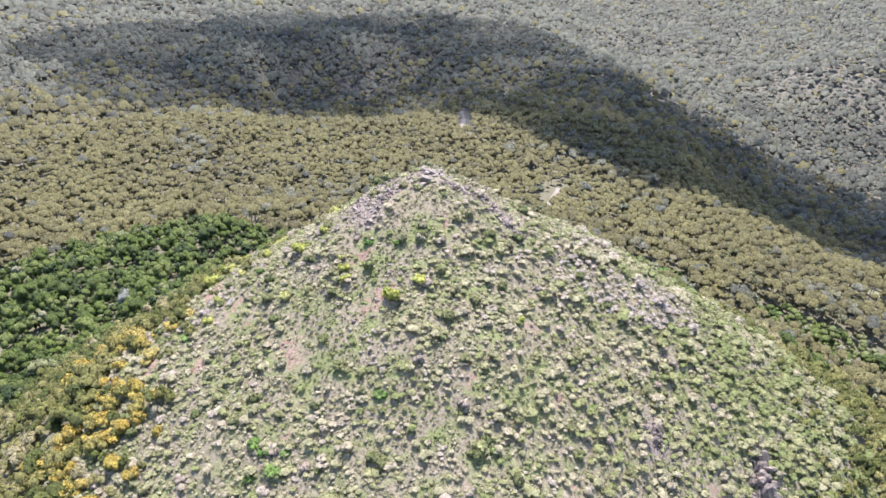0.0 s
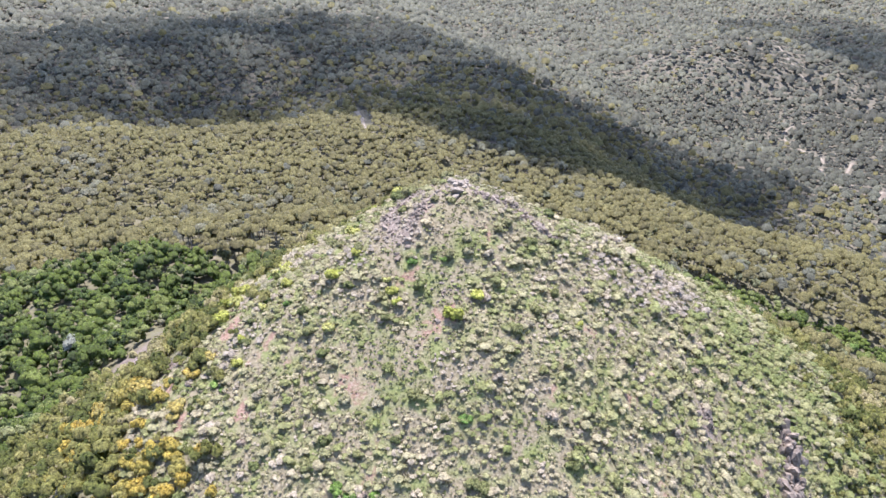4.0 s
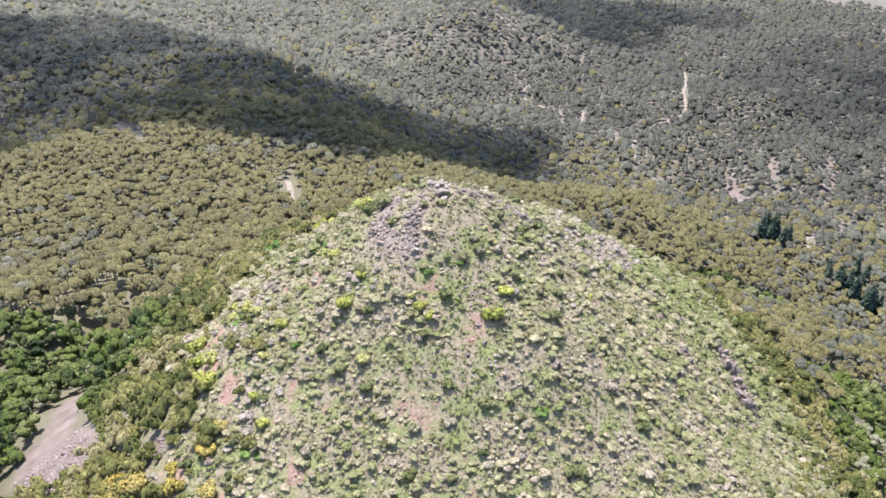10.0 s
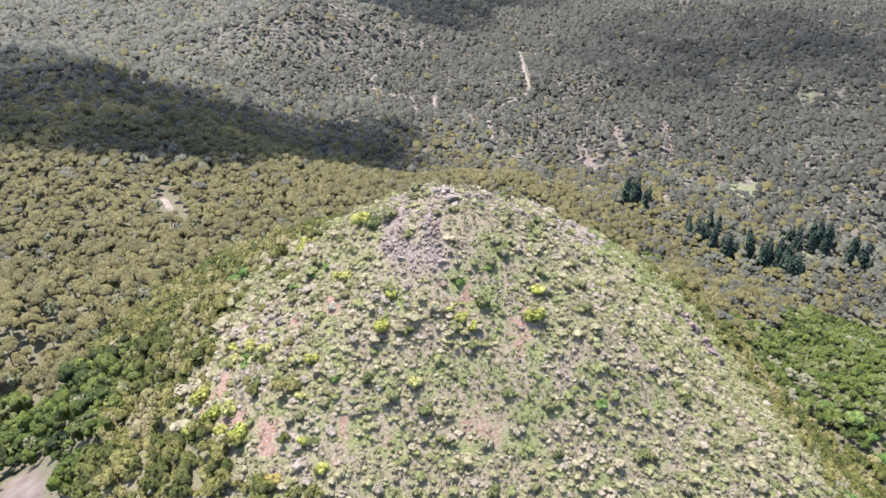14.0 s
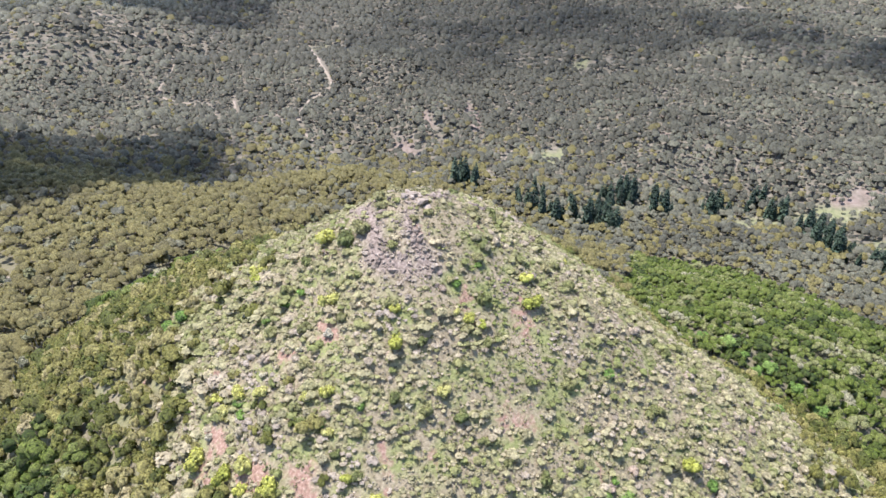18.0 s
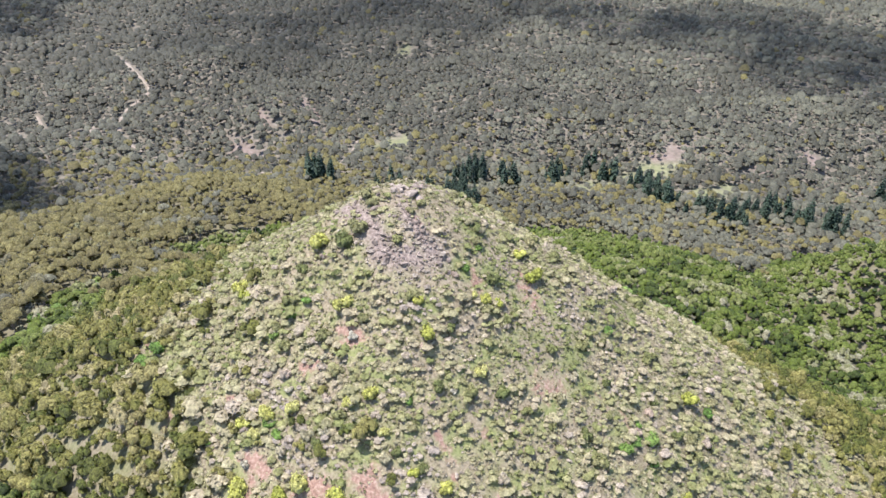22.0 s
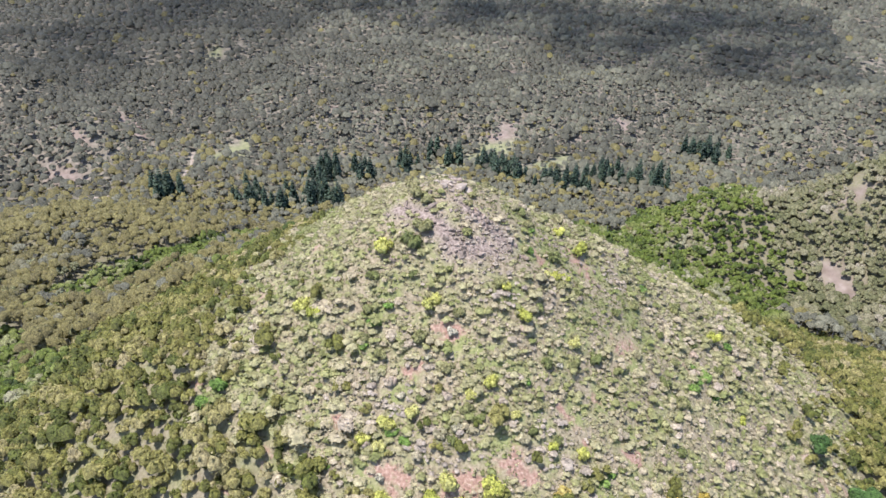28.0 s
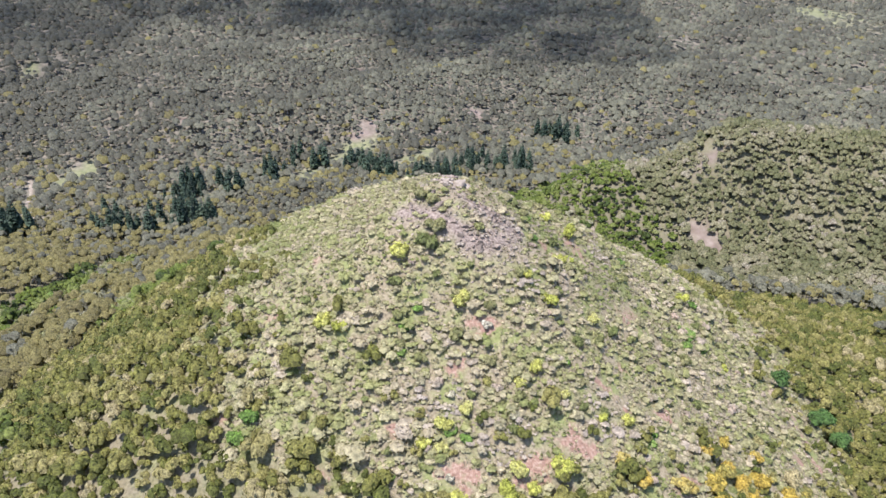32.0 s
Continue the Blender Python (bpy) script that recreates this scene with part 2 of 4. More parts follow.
def bend(r, at, wide):
    """0 near the summit, growing evenly past r = at."""
    return wide * (np.log1p(np.exp(np.clip((r - at) / wide, -40, 40))) - math.log1p(math.exp(-at / wide)))


def round_hill(values, turn):
    """Blends the values that stand at every 30 degrees."""
    up, down = 0.0, 0.0
    for k, v in enumerate(values):
        w = np.exp((np.cos(turn - radians(30.0 * k - 180)) - 1) / 0.42 ** 2)
        up, down = up + w * v, down + w
    return up / down


def bend(r, at, wide):
    """0 near the summit, growing evenly past r = at."""
    return wide * (np.log1p(np.exp(np.clip((r - at) / wide, -40, 40))) - math.log1p(math.exp(-at / wide)))


def round_hill(values, turn):
    """Blends the values that stand at every 30 degrees."""
    up, down = 0.0, 0.0
    for k, v in enumerate(values):
        w = np.exp((np.cos(turn - radians(30.0 * k - 180)) - 1) / 0.42 ** 2)
        up, down = up + w * v, down + w
    return up / down


def bend(r, at, wide):
    """0 near the summit, growing evenly past r = at."""
    return wide * (np.log1p(np.exp(np.clip((r - at) / wide, -40, 40))) - math.log1p(math.exp(-at / wide)))


def height(x, y):
    x, y = np.asarray(x, float), np.asarray(y, float)
    z = -52 + 95 * sig((235 - x - 0.05 * (y - 300)) / 45) * sig((y - 90) / 70)
    for a, b, s, t, h in SWELLS + DIPS:
        z = z + h * np.exp(-((x - a) / s) ** 2 - ((y - b) / t) ** 2)
    far = sig((np.hypot(x - 100, y - 150) - 480) / 60)
    z = z + far * (9 * np.abs(waves(x, y, 420, 3)) - 5 + 3 * waves(x, y, 150, 4))
    z = z + 40 * sig((np.hypot(x, y) - 1900) / 250)
    dx, dy = x - TOP[0], y - TOP[1]
    r = np.hypot(dx, dy)
    turn = np.arctan2(dx, dy)                     # 0 along +y, clockwise
    fall = round_hill(FALL_TOP, turn) * (np.sqrt(r * r + 36) - 6) + round_hill(FALL_SIDE, turn) * bend(r, 32.0, 6.0) + round_hill(FALL_FOOT, turn) * bend(r, 75.0, 9.0)
    cone = TOP[2] - fall + 0.9 * waves(x, y, 34, 5) * np.clip(r / 25, 0, 1) + 0.35 * waves(x, y, 11, 6)
    d = cone - z
    return z + 0.5 * (d + np.sqrt(d * d + 100))


# ---- end terrain ----


def spread(lo, hi, near0, near1, fine, coarse):
    out, v = [], near0
    while v < near1:
        out.append(v)
        v += fine
    step, v = fine, near1
    while v < hi:
        out.append(v)
        step = min(step * 1.06, coarse if v < 1500 else 400)
        v += step
    out.append(hi)
    step, v = fine, near0
    while v > lo:
        step = min(step * 1.06, coarse if v > -700 else 400)
        v -= step
        out.append(max(v, lo))
    return np.array(sorted(set(out)))


def hill_turn(x, y):
    return np.hypot(x - TOP[0], y - TOP[1]), np.degrees(np.arctan2(x - TOP[0], y - TOP[1]))


def blob(x, y, cx, cy, a, b, turn=0.0, soft=0.25):
    """1 inside an ellipse with a ragged rim, 0 outside."""
    c, s = math.cos(radians(turn)), math.sin(radians(turn))
    u, v = (x - cx) * c + (y - cy) * s, -(x - cx) * s + (y - cy) * c
    d = np.sqrt((u / a) ** 2 + (v / b) ** 2) + 0.12 * waves(x, y, 0.9 * min(a, b), 9)
    return np.clip((1 - d) / soft + 0.5, 0, 1)


SCRUB_EDGE = ((-180, 97), (-150, 95), (-125, 82), (-105, 68), (-90, 57), (-60, 50), (-30, 50), (0, 48), (30, 52), (60, 74), (85, 98), (120, 106), (150, 98), (180, 97))
THICKET_EDGE = ((-180, 175), (-140, 160), (-110, 150), (-85, 140), (-62, 120), (-40, 100), (-15, 105), (20, 118), (40, 122), (60, 116), (90, 128), (130, 150), (155, 215), (180, 230))


def edge_at(table, x, y):
    r, turn = hill_turn(x, y)
    return np.interp(turn, [p for p, _ in table], [q for _, q in table]) - r


def in_scrub(x, y):
    return sig((edge_at(SCRUB_EDGE, x, y) + 5 * waves(x, y, 30, 12) + 4 * waves(x, y, 11, 14)) / 1.5)


def in_thicket(x, y):
    return sig((edge_at(THICKET_EDGE, x, y) + 6 * waves(x, y, 40, 13)) / 2.0) * (in_scrub(x, y) < 0.5) * ((blobs(JUNGLE, x, y) < 0.5) | (hill_turn(x, y)[0] < 70))


def blobs(table, x, y):
    out = np.zeros_like(x)
    for a, b, s, t, turn in table:
        out = np.maximum(out, blob(x, y, a, b, s, t, turn))
    return out


JUNGLE = [(-120, 205, 80, 68, 0), (165, 15, 75, 105, -8), (250, 45, 100, 72, 15), (60, 255, 52, 15, 18), (26, 226, 13, 9, 0), (265, -95, 90, 40, -35), (190, 238, 65, 15, -28), (265, 200, 42, 13, -25), (190, -72, 52, 28, -30), (120, 190, 40, 18, 40)]
PASTURE = [(482, 25, 30, 12, -55), (428, 134, 20, 9, -55), (515, -30, 38, 14, -60), (455, -70, 44, 13, -60), (515, 220, 30, 12, -30), (806, 652, 40, 22, 0),
           (850, 275, 36, 18, -35), (424, -66, 12, 6, -60), (740, -1010, 130, 50, -15), (900, 1820, 90, 18, 10), (230, 320, 9, 5, 0), (-25, 240, 12, 5, 30)]
BARE = [(505, 365, 30, 10, 50), (545, 355, 26, 6, 35), (578, 318, 36, 8, 28), (175, -140, 13, 3, -25), (139, -111, 13, 6, 0), (275, -74, 62, 7, 18), (694, 124, 26, 4, -45),
        (548, -55, 26, 9, -60), (567, -197, 14, 8, 0), (500, 530, 30, 6, 0), (10, 545, 20, 6, 70), (100, 480, 22, 5, -30), (600, 120, 10, 5, 0), (745, -120, 22, 4, -60), (520, -130, 30, 6, -60)]
RED = [(-26.5, 136, 3.2, 1.8, 40), (-30, 142, 2.4, 1.5, 60), (-33, 155, 2.6, 1.8, 0), (-34, 174, 2.4, 1.5, 0), (-33, 168, 1.8, 1.2, 0), (-42, 150, 3.2, 1.8, 70), (-48, 137, 3.8, 2.0, 80),
       (-48, 129, 3.4, 1.8, 60), (-45, 109, 3.0, 1.6, 60), (-15, 180, 2.2, 1.3, 0), (-44, 148, 3.0, 1.6, 70), (-48, 148, 3.4, 1.6, 80), (-25, 100, 2.6, 1.0, 20), (-25, 89, 2.2, 1.2, 0), (-40, 119, 2.4, 1.2, 50),
       (-9, 126.5, 2.4, 1.6, 60), (-36, 113, 2.2, 1.0, 30), (-56, 112, 4.5, 1.2, 70), (-60, 122, 4.0, 1.6, 70), (-45, 62, 10, 1.2, -20), (-50, 70, 3, 1.5, 0)]
SCREE = [(-76, 164, 8, 17, 12), (-71, 188, 4.5, 14, -12), (-61, 134, 1.8, 5, 25)]
CLEAR = [(-76, 162, 10, 21, 12), (-72, 188, 6.5, 16, -12), (-76, 148, 9, 8, 0)]
LUSH = [(-18, 101, 8, 5, 20), (-8, 113, 3.5, 5, 0), (-16, 120, 2.5, 4, 0), (-57, 119, 4, 2.5, 0), (0, 87, 4, 3, 0), (-22, 108, 5, 3, 0), (-12, 107, 4, 4, 0), (-47, 133, 4, 3, 0), (-4, 118, 3, 6, 0)]
GREY = [(-14, 127, 4, 6, 20), (-12, 135, 4, 3, 0), (36, 123, 14, 5, 8), (49, 128, 7, 6, 0), (-10, 98, 4, 3, 0), (-20, 126, 5, 4, 0), (-33, 146, 5, 3, 50), (-42, 140, 6, 3, 70), (-44, 122, 4, 5, 0)]


RIDGE = [(1, 129), (4, 128), (9, 128), (12, 126), (14.5, 124), (16.5, 122.5)]
FACE = [(-3, 141), (-6, 138), (-11, 134), (-14.5, 132.5), (-16, 130), (-15, 126)]
SPUR = [(-6, 130), (-9, 128), (-12, 125), (-14, 122)]
CRAG = [(66, 106), (65, 100), (62, 95), (59, 91)]
SIDE_CRAG = [(41, 100), (39, 95)]
SLAB = [(-3, 130), (-1, 131), (1, 131.5)]


def in_rocks(x, y):
    """How rocky the ground is, from 0 to 1, near the lines of outcrop."""
    out = np.zeros_like(x)
    for line, wide in ((RIDGE, 1.3), (FACE, 2.1), (SPUR, 1.5), (CRAG, 2.2), (SIDE_CRAG, 2.0), (SLAB, 1.2)):
        for (ax, ay), (bx, by) in zip(line[:-1], line[1:]):
            t = np.clip(((x - ax) * (bx - ax) + (y - ay) * (by - ay)) / ((bx - ax) ** 2 + (by - ay) ** 2), 0, 1)
            out = np.maximum(out, np.exp(-(((x - ax - t * (bx - ax)) ** 2 + (y - ay - t * (by - ay)) ** 2) / wide ** 2)))
    return out


def in_jungle(x, y):
    return blobs(JUNGLE, x, y)


def in_brush(x, y):
    """The dry spur beyond the hill, under low olive brush."""
    return blobs([(150, -175, 130, 105, 25)], x, y) * (in_jungle(x, y) < 0.5) * (in_thicket(x, y) < 0.5)


def in_pasture(x, y):
    far = np.hypot(x, y) > 780
    return blobs(PASTURE, x, y) * np.where(far, np.clip(0.75 + 1.2 * waves(x + y * 0.7, y, 170, 15), 0, 1), 1)


def in_soil(x, y):
    return np.maximum(0.8 * blobs(RED, x, y), np.clip((waves(x, y, 13, 21) - 0.72) * 1.5, 0, 0.6) * in_scrub(x, y))


def grid_sheet():
    xs = spread(-4500, 4500, -85, 85, 2.4, 16.0)
    ys = spread(-4500, 4500, 50, 215, 2.4, 16.0)
    X, Y = np.meshgrid(xs, ys)
    x, y = X.ravel(), Y.ravel()
    z = height(x, y)
    n, k = len(ys), len(xs)
    i = np.arange(n * k).reshape(n, k)
    quads = np.stack([i[:-1, :-1], i[:-1, 1:], i[1:, 1:], i[1:, :-1]], -1).reshape(-1, 4)
    me = bpy.data.meshes.new("ground")
    me.vertices.add(n * k)
    me.vertices.foreach_set("co", np.stack([x, y, z], 1).ravel())
    me.loops.add(quads.size)
    me.loops.foreach_set("vertex_index", quads.ravel().astype(np.int32))
    me.polygons.add(len(quads))
    me.polygons.foreach_set("loop_start", np.arange(0, quads.size, 4, dtype=np.int32))
    me.update()
    for key, v in (("wood", 1 - np.maximum(in_scrub(x, y), np.maximum(np.where(hill_turn(x, y)[0] < 115, 0.45, 0.15) * in_thicket(x, y), 0.1 * in_brush(x, y)))), ("pasture", in_pasture(x, y)), ("soil", in_soil(x, y)), ("bare", np.maximum(blobs(BARE, x, y), blobs(SCREE, x, y))), ("rocks", in_rocks(x, y)), ("under", sig((420 - np.hypot(x, y - 120)) / 40))):
        me.attributes.new(key, "FLOAT", "POINT").data.foreach_set("value", v.astype(np.float32))
    me.materials.append(GROUND)
    me.shade_smooth()
    return tagged(new("ground", me), "dry grassy hill and wooded valley ground with red soil", "ground", kind="structure")


ground = grid_sheet()


# ---- plants as templates ----
def tri_cloud(rng, centres, radii, n, size, up=0.25, flat=1.0):
    """n leaf clumps, each a triangle, on the shells of round lobes."""
    w = radii ** 2
    pick = rng.choice(len(centres), n, p=w / w.sum())
    d = rng.normal(size=(n, 3))
    d[:, 2] = d[:, 2] + up
    d /= np.linalg.norm(d, axis=1)[:, None]
    d[:, 2] = np.where(d[:, 2] < -0.35, -d[:, 2], d[:, 2])
    p = centres[pick] + d * (radii[pick] * rng.uniform(0.75, 1.05, n))[:, None] * np.array([1, 1, flat])
    nor = d + rng.normal(scale=0.26, size=(n, 3))
    nor /= np.linalg.norm(nor, axis=1)[:, None]
    a = np.cross(nor, rng.normal(size=(n, 3)))
    a /= np.linalg.norm(a, axis=1)[:, None]
    b = np.cross(nor, a)
    s = size * rng.uniform(0.6, 1.3, n)[:, None]
    v = np.stack([p + a * s, p + (-0.5 * a + 0.8 * b) * s, p + (-0.5 * a - 0.8 * b) * s * rng.uniform(0.6, 1.1, n)[:, None]], 1).reshape(-1, 3)
    return v, np.arange(3 * n).reshape(n, 3)


def dome(rng, c, r, sides, flat=1.0, low=True):
    """A rounded, slightly lumpy cap of leaves; low adds the skirt below it."""
    rings = (2.0, 1.3, 0.65) if low else (1.65, 0.8)
    v = []
    for i, polar in enumerate(rings):
        for k in range(sides):
            a = 2 * math.pi * (k + 0.5 * i + rng.uniform(-0.2, 0.2)) / sides
            q = r * rng.uniform(0.82, 1.14)
            v.append((q * math.sin(polar) * math.cos(a), q * math.sin(polar) * math.sin(a), q * math.cos(polar) * flat))
    v.append((*(rng.uniform(-0.15, 0.15, 2) * r), r * rng.uniform(0.85, 1.1) * flat))
    f = []
    for i in range(len(rings)):
        for k in range(sides):
            a, b, c0, d = i * sides + k, i * sides + (k + 1) % sides, (i + 1) * sides + k, (i + 1) * sides + (k + 1) % sides
            f += [(a, b, c0), (b, d, c0)] if i + 1 < len(rings) else [(a, b, len(v) - 1)]
    return np.array(v) + np.array(c), np.array(f)


def crown(rng, c, r, sides, loose, size, up=0.3, flat=1.0):
    """Domes at the lobes with loose clumps that break their outline."""
    bits = [dome(rng, p, q, sides, flat) for p, q in zip(c, r)]
    if loose:
        bits.append(tri_cloud(rng, c, r * 1.22, loose, size, up, flat))
    return merge(bits)


def stick(p, q, r0, r1, sides=3):
    p, q = np.array(p, float), np.array(q, float)
    ax = (q - p) / np.linalg.norm(q - p)
    u = np.cross(ax, (0.31, 0.95, 0.1))
    u /= np.linalg.norm(u)
    w = np.cross(ax, u)
    ang = np.arange(sides) * 2 * math.pi / sides
    ring = np.cos(ang)[:, None] * u + np.sin(ang)[:, None] * w
    v = np.concatenate([p + ring * r0, q + ring * r1])
    f = []
    for i in range(sides):
        j = (i + 1) % sides
        f += [(i, j, sides + j), (i, sides + j, sides + i)]
    return v, np.array(f)


def merge(pieces):
    vs, fs, k = [], [], 0
    for v, f in pieces:
        vs.append(v), fs.append(f + k)
        k += len(v)
    return np.concatenate(vs), np.concatenate(fs)


def lobes(rng, n, rx, rz, cz, size):
    a = rng.uniform(0, 2 * math.pi, n)
    d = rx * np.sqrt(rng.uniform(0, 1, n))
    c = np.stack([d * np.cos(a), d * np.sin(a), cz + rz * rng.uniform(-1, 1, n) * (1 - 0.5 * d / max(rx, 1e-6))], 1)
    return c, size * rng.uniform(0.75, 1.25, n)


def gum_template(seed, n, size):
    """A gum tree one crown radius wide: open crown on a forked pale trunk. Leaves, wood."""
    rng = np.random.RandomState(seed)
    trunk = stick((0, 0, -0.3), (0.05, 0.03, 1.5), 0.07, 0.05)
    if n < 10:
        return dome(rng, (0, 0, 0.9), 0.86, 4, 0.85, False), None
    if n < 20:
        c, r = lobes(rng, 1, 0.2, 0.2, 1.2, 0.8)
        bits = [dome(rng, c[0], r[0], 5, 0.85, False), tri_cloud(rng, c, r * 1.05, 3, 0.26, 0.5)]
        return merge(bits), (trunk if seed % 3 == 0 else None)
    if n < 40:
        c, r = lobes(rng, 3, 0.62, 0.3, 1.8, 0.52)
        bits = [dome(rng, p, q, 5, 0.82, False) for p, q in zip(c, r)] + [tri_cloud(rng, c, r * 1.12, 13, 0.14, 0.35)]
        return merge(bits), (trunk if seed % 2 == 0 else None)
    c, r = lobes(rng, 9, 0.62, 0.4, 1.9, 0.34)
    leaves = crown(rng, c, r * 0.8, 5, n, size)
    wood = [trunk] + [stick((0.04, 0.02, 0.9 + 0.1 * k), c[k], 0.045, 0.015) for k in range(5)]
    return leaves, merge(wood)


def round_template(seed, n, size, low=0.75, lobe=7, tall=0.9):
    rng = np.random.RandomState(seed)
    c, r = lobes(rng, lobe, 0.66, 0.3 * tall, low, 1.0 / math.sqrt(lobe))
    wood = stick((0, 0, -0.3), (0, 0, 0.6), 0.06, 0.03)
    return crown(rng, c, r * 0.78, 4 if n < 100 else 5, n, size), (wood if n > 100 or seed % 3 == 0 else None)


def shrub_template(seed, n, size, tall=0.7):
    """Low scrub: two or three soft mounds with loose twigs over them."""
    rng = np.random.RandomState(seed)
    k = 2 + seed % 2
    c, r = lobes(rng, k, 0.7, 0.08 * tall, 0.2 * tall, 0.5)
    bits = [dome(rng, p, q * 0.82, 5, 0.7 * tall, False) for p, q in zip(c, r)]
    return merge(bits + [tri_cloud(rng, c, r * 1.02, n, size, 0.3, 0.8 * tall)]), None


def bush_template(seed, n, size):
    rng = np.random.RandomState(seed)
    c, r = lobes(rng, 4, 0.6, 0.25, 0.6, 0.47)
    bits = [dome(rng, p, q * 0.86, 5, 0.9, False) for p, q in zip(c, r)]
    return merge(bits + [tri_cloud(rng, c, r, n, size, 0.45)]), None


def stuff(name, templates, x, y, scale, tint, mats, label, category, rng, sink=0.0, tall=None):
    """One mesh with a plant at every place, each turned and scaled."""
    z = height(x, y) - sink
    pick = rng.randint(0, len(templates), len(x))
    vs, fs, ms, ts, k = [], [], [], [], 0
    for i, (leaf, wood) in enumerate(templates):
        sel = np.where(pick == i)[0]
        if not len(sel):
            continue
        v, f = leaf
        kinds = np.zeros(len(f), np.int32)
        if wood is not None:
            kinds = np.concatenate([kinds, np.ones(len(wood[1]), np.int32)])
            v, f = merge([leaf, wood])
        a = rng.uniform(0, 2 * math.pi, len(sel))
        ca, sa, s = np.cos(a)[:, None], np.sin(a)[:, None], scale[sel][:, None]
        h = s if tall is None else s * tall[sel][:, None]
        V = np.stack([(v[:, 0] * ca - v[:, 1] * sa) * s + x[sel][:, None], (v[:, 0] * sa + v[:, 1] * ca) * s + y[sel][:, None], v[:, 2] * h + z[sel][:, None]], -1)
        F = f[None] + (np.arange(len(sel)) * len(v))[:, None, None] + k
        vs.append(V.reshape(-1, 3)), fs.append(F.reshape(-1, 3)), ms.append(np.tile(kinds, len(sel))), ts.append(np.repeat(tint[sel], len(v)))
        k += len(sel) * len(v)
    me = raw_mesh(name, np.concatenate(vs), np.concatenate(fs), mats, np.concatenate(ms))
    me.attributes.new("tint", "FLOAT", "POINT").data.foreach_set("value", np.concatenate(ts).astype(np.float32))
    return tagged(new(name, me), label, category, kind="stuff")


def raw_mesh(name, v, f, mats, kinds=None):
    me = bpy.data.meshes.new(name)
    me.vertices.add(len(v))
    me.vertices.foreach_set("co", np.ascontiguousarray(v, np.float32).ravel())
    me.loops.add(f.size)
    me.loops.foreach_set("vertex_index", np.ascontiguousarray(f, np.int32).ravel())
    me.polygons.add(len(f))
    me.polygons.foreach_set("loop_start", np.arange(0, f.size, 3, dtype=np.int32))
    for m in mats:
        me.materials.append(m)
    if kinds is not None:
        me.polygons.foreach_set("material_index", kinds.astype(np.int32))
    me.update()
    me.shade_smooth()
    return me


def jittered(rng, x0, x1, y0, y1, step):
    gx, gy = np.meshgrid(np.arange(x0, x1, step), np.arange(y0, y1, step))
    return gx.ravel() + rng.uniform(-0.5, 0.5, gx.size) * step, gy.ravel() + rng.uniform(-0.5, 0.5, gx.size) * step


TRACKS = [
    ([(19, 600), (20, 560), (18, 525), (19, 508), (27, 490)], 3.0, 4.5),
    ([(73, 393), (70, 383), (59, 354), (57, 346)], 3.4, 4.5),
    ([(829, 677), (799, 651), (733, 601), (676, 563), (621, 517), (570, 522), (516, 500), (486, 475), (471, 435), (463, 400), (451, 361), (440, 330), (428, 290), (421, 253)], 3.4, 1.5),
    ([(560, 539), (519, 532), (486, 500)], 3.2, 1.5),
    ([(400, 235), (421, 253), (454, 257), (484, 255), (525, 257)], 2.8, 1.5),
    ([(650, 905), (645, 852), (647, 809), (635, 767), (576, 723), (544, 712), (524, 690), (525, 646), (524, 623), (486, 577), (480, 540)], 2.6, 1.5),
    ([(545, 605), (508, 570), (500, 535)], 3.0, 1.5),
]


def off_track(x, y):
    ok = np.ones(len(x), bool)
    for pts, width, gap in TRACKS:
        for (ax, ay), (bx, by) in zip(pts[:-1], pts[1:]):
            dx, dy = bx - ax, by - ay
            t = np.clip(((x - ax) * dx + (y - ay) * dy) / (dx * dx + dy * dy), 0, 1)
            ok &= np.hypot(x - ax - t * dx, y - ay - t * dy) > width / 2 + gap
    return ok


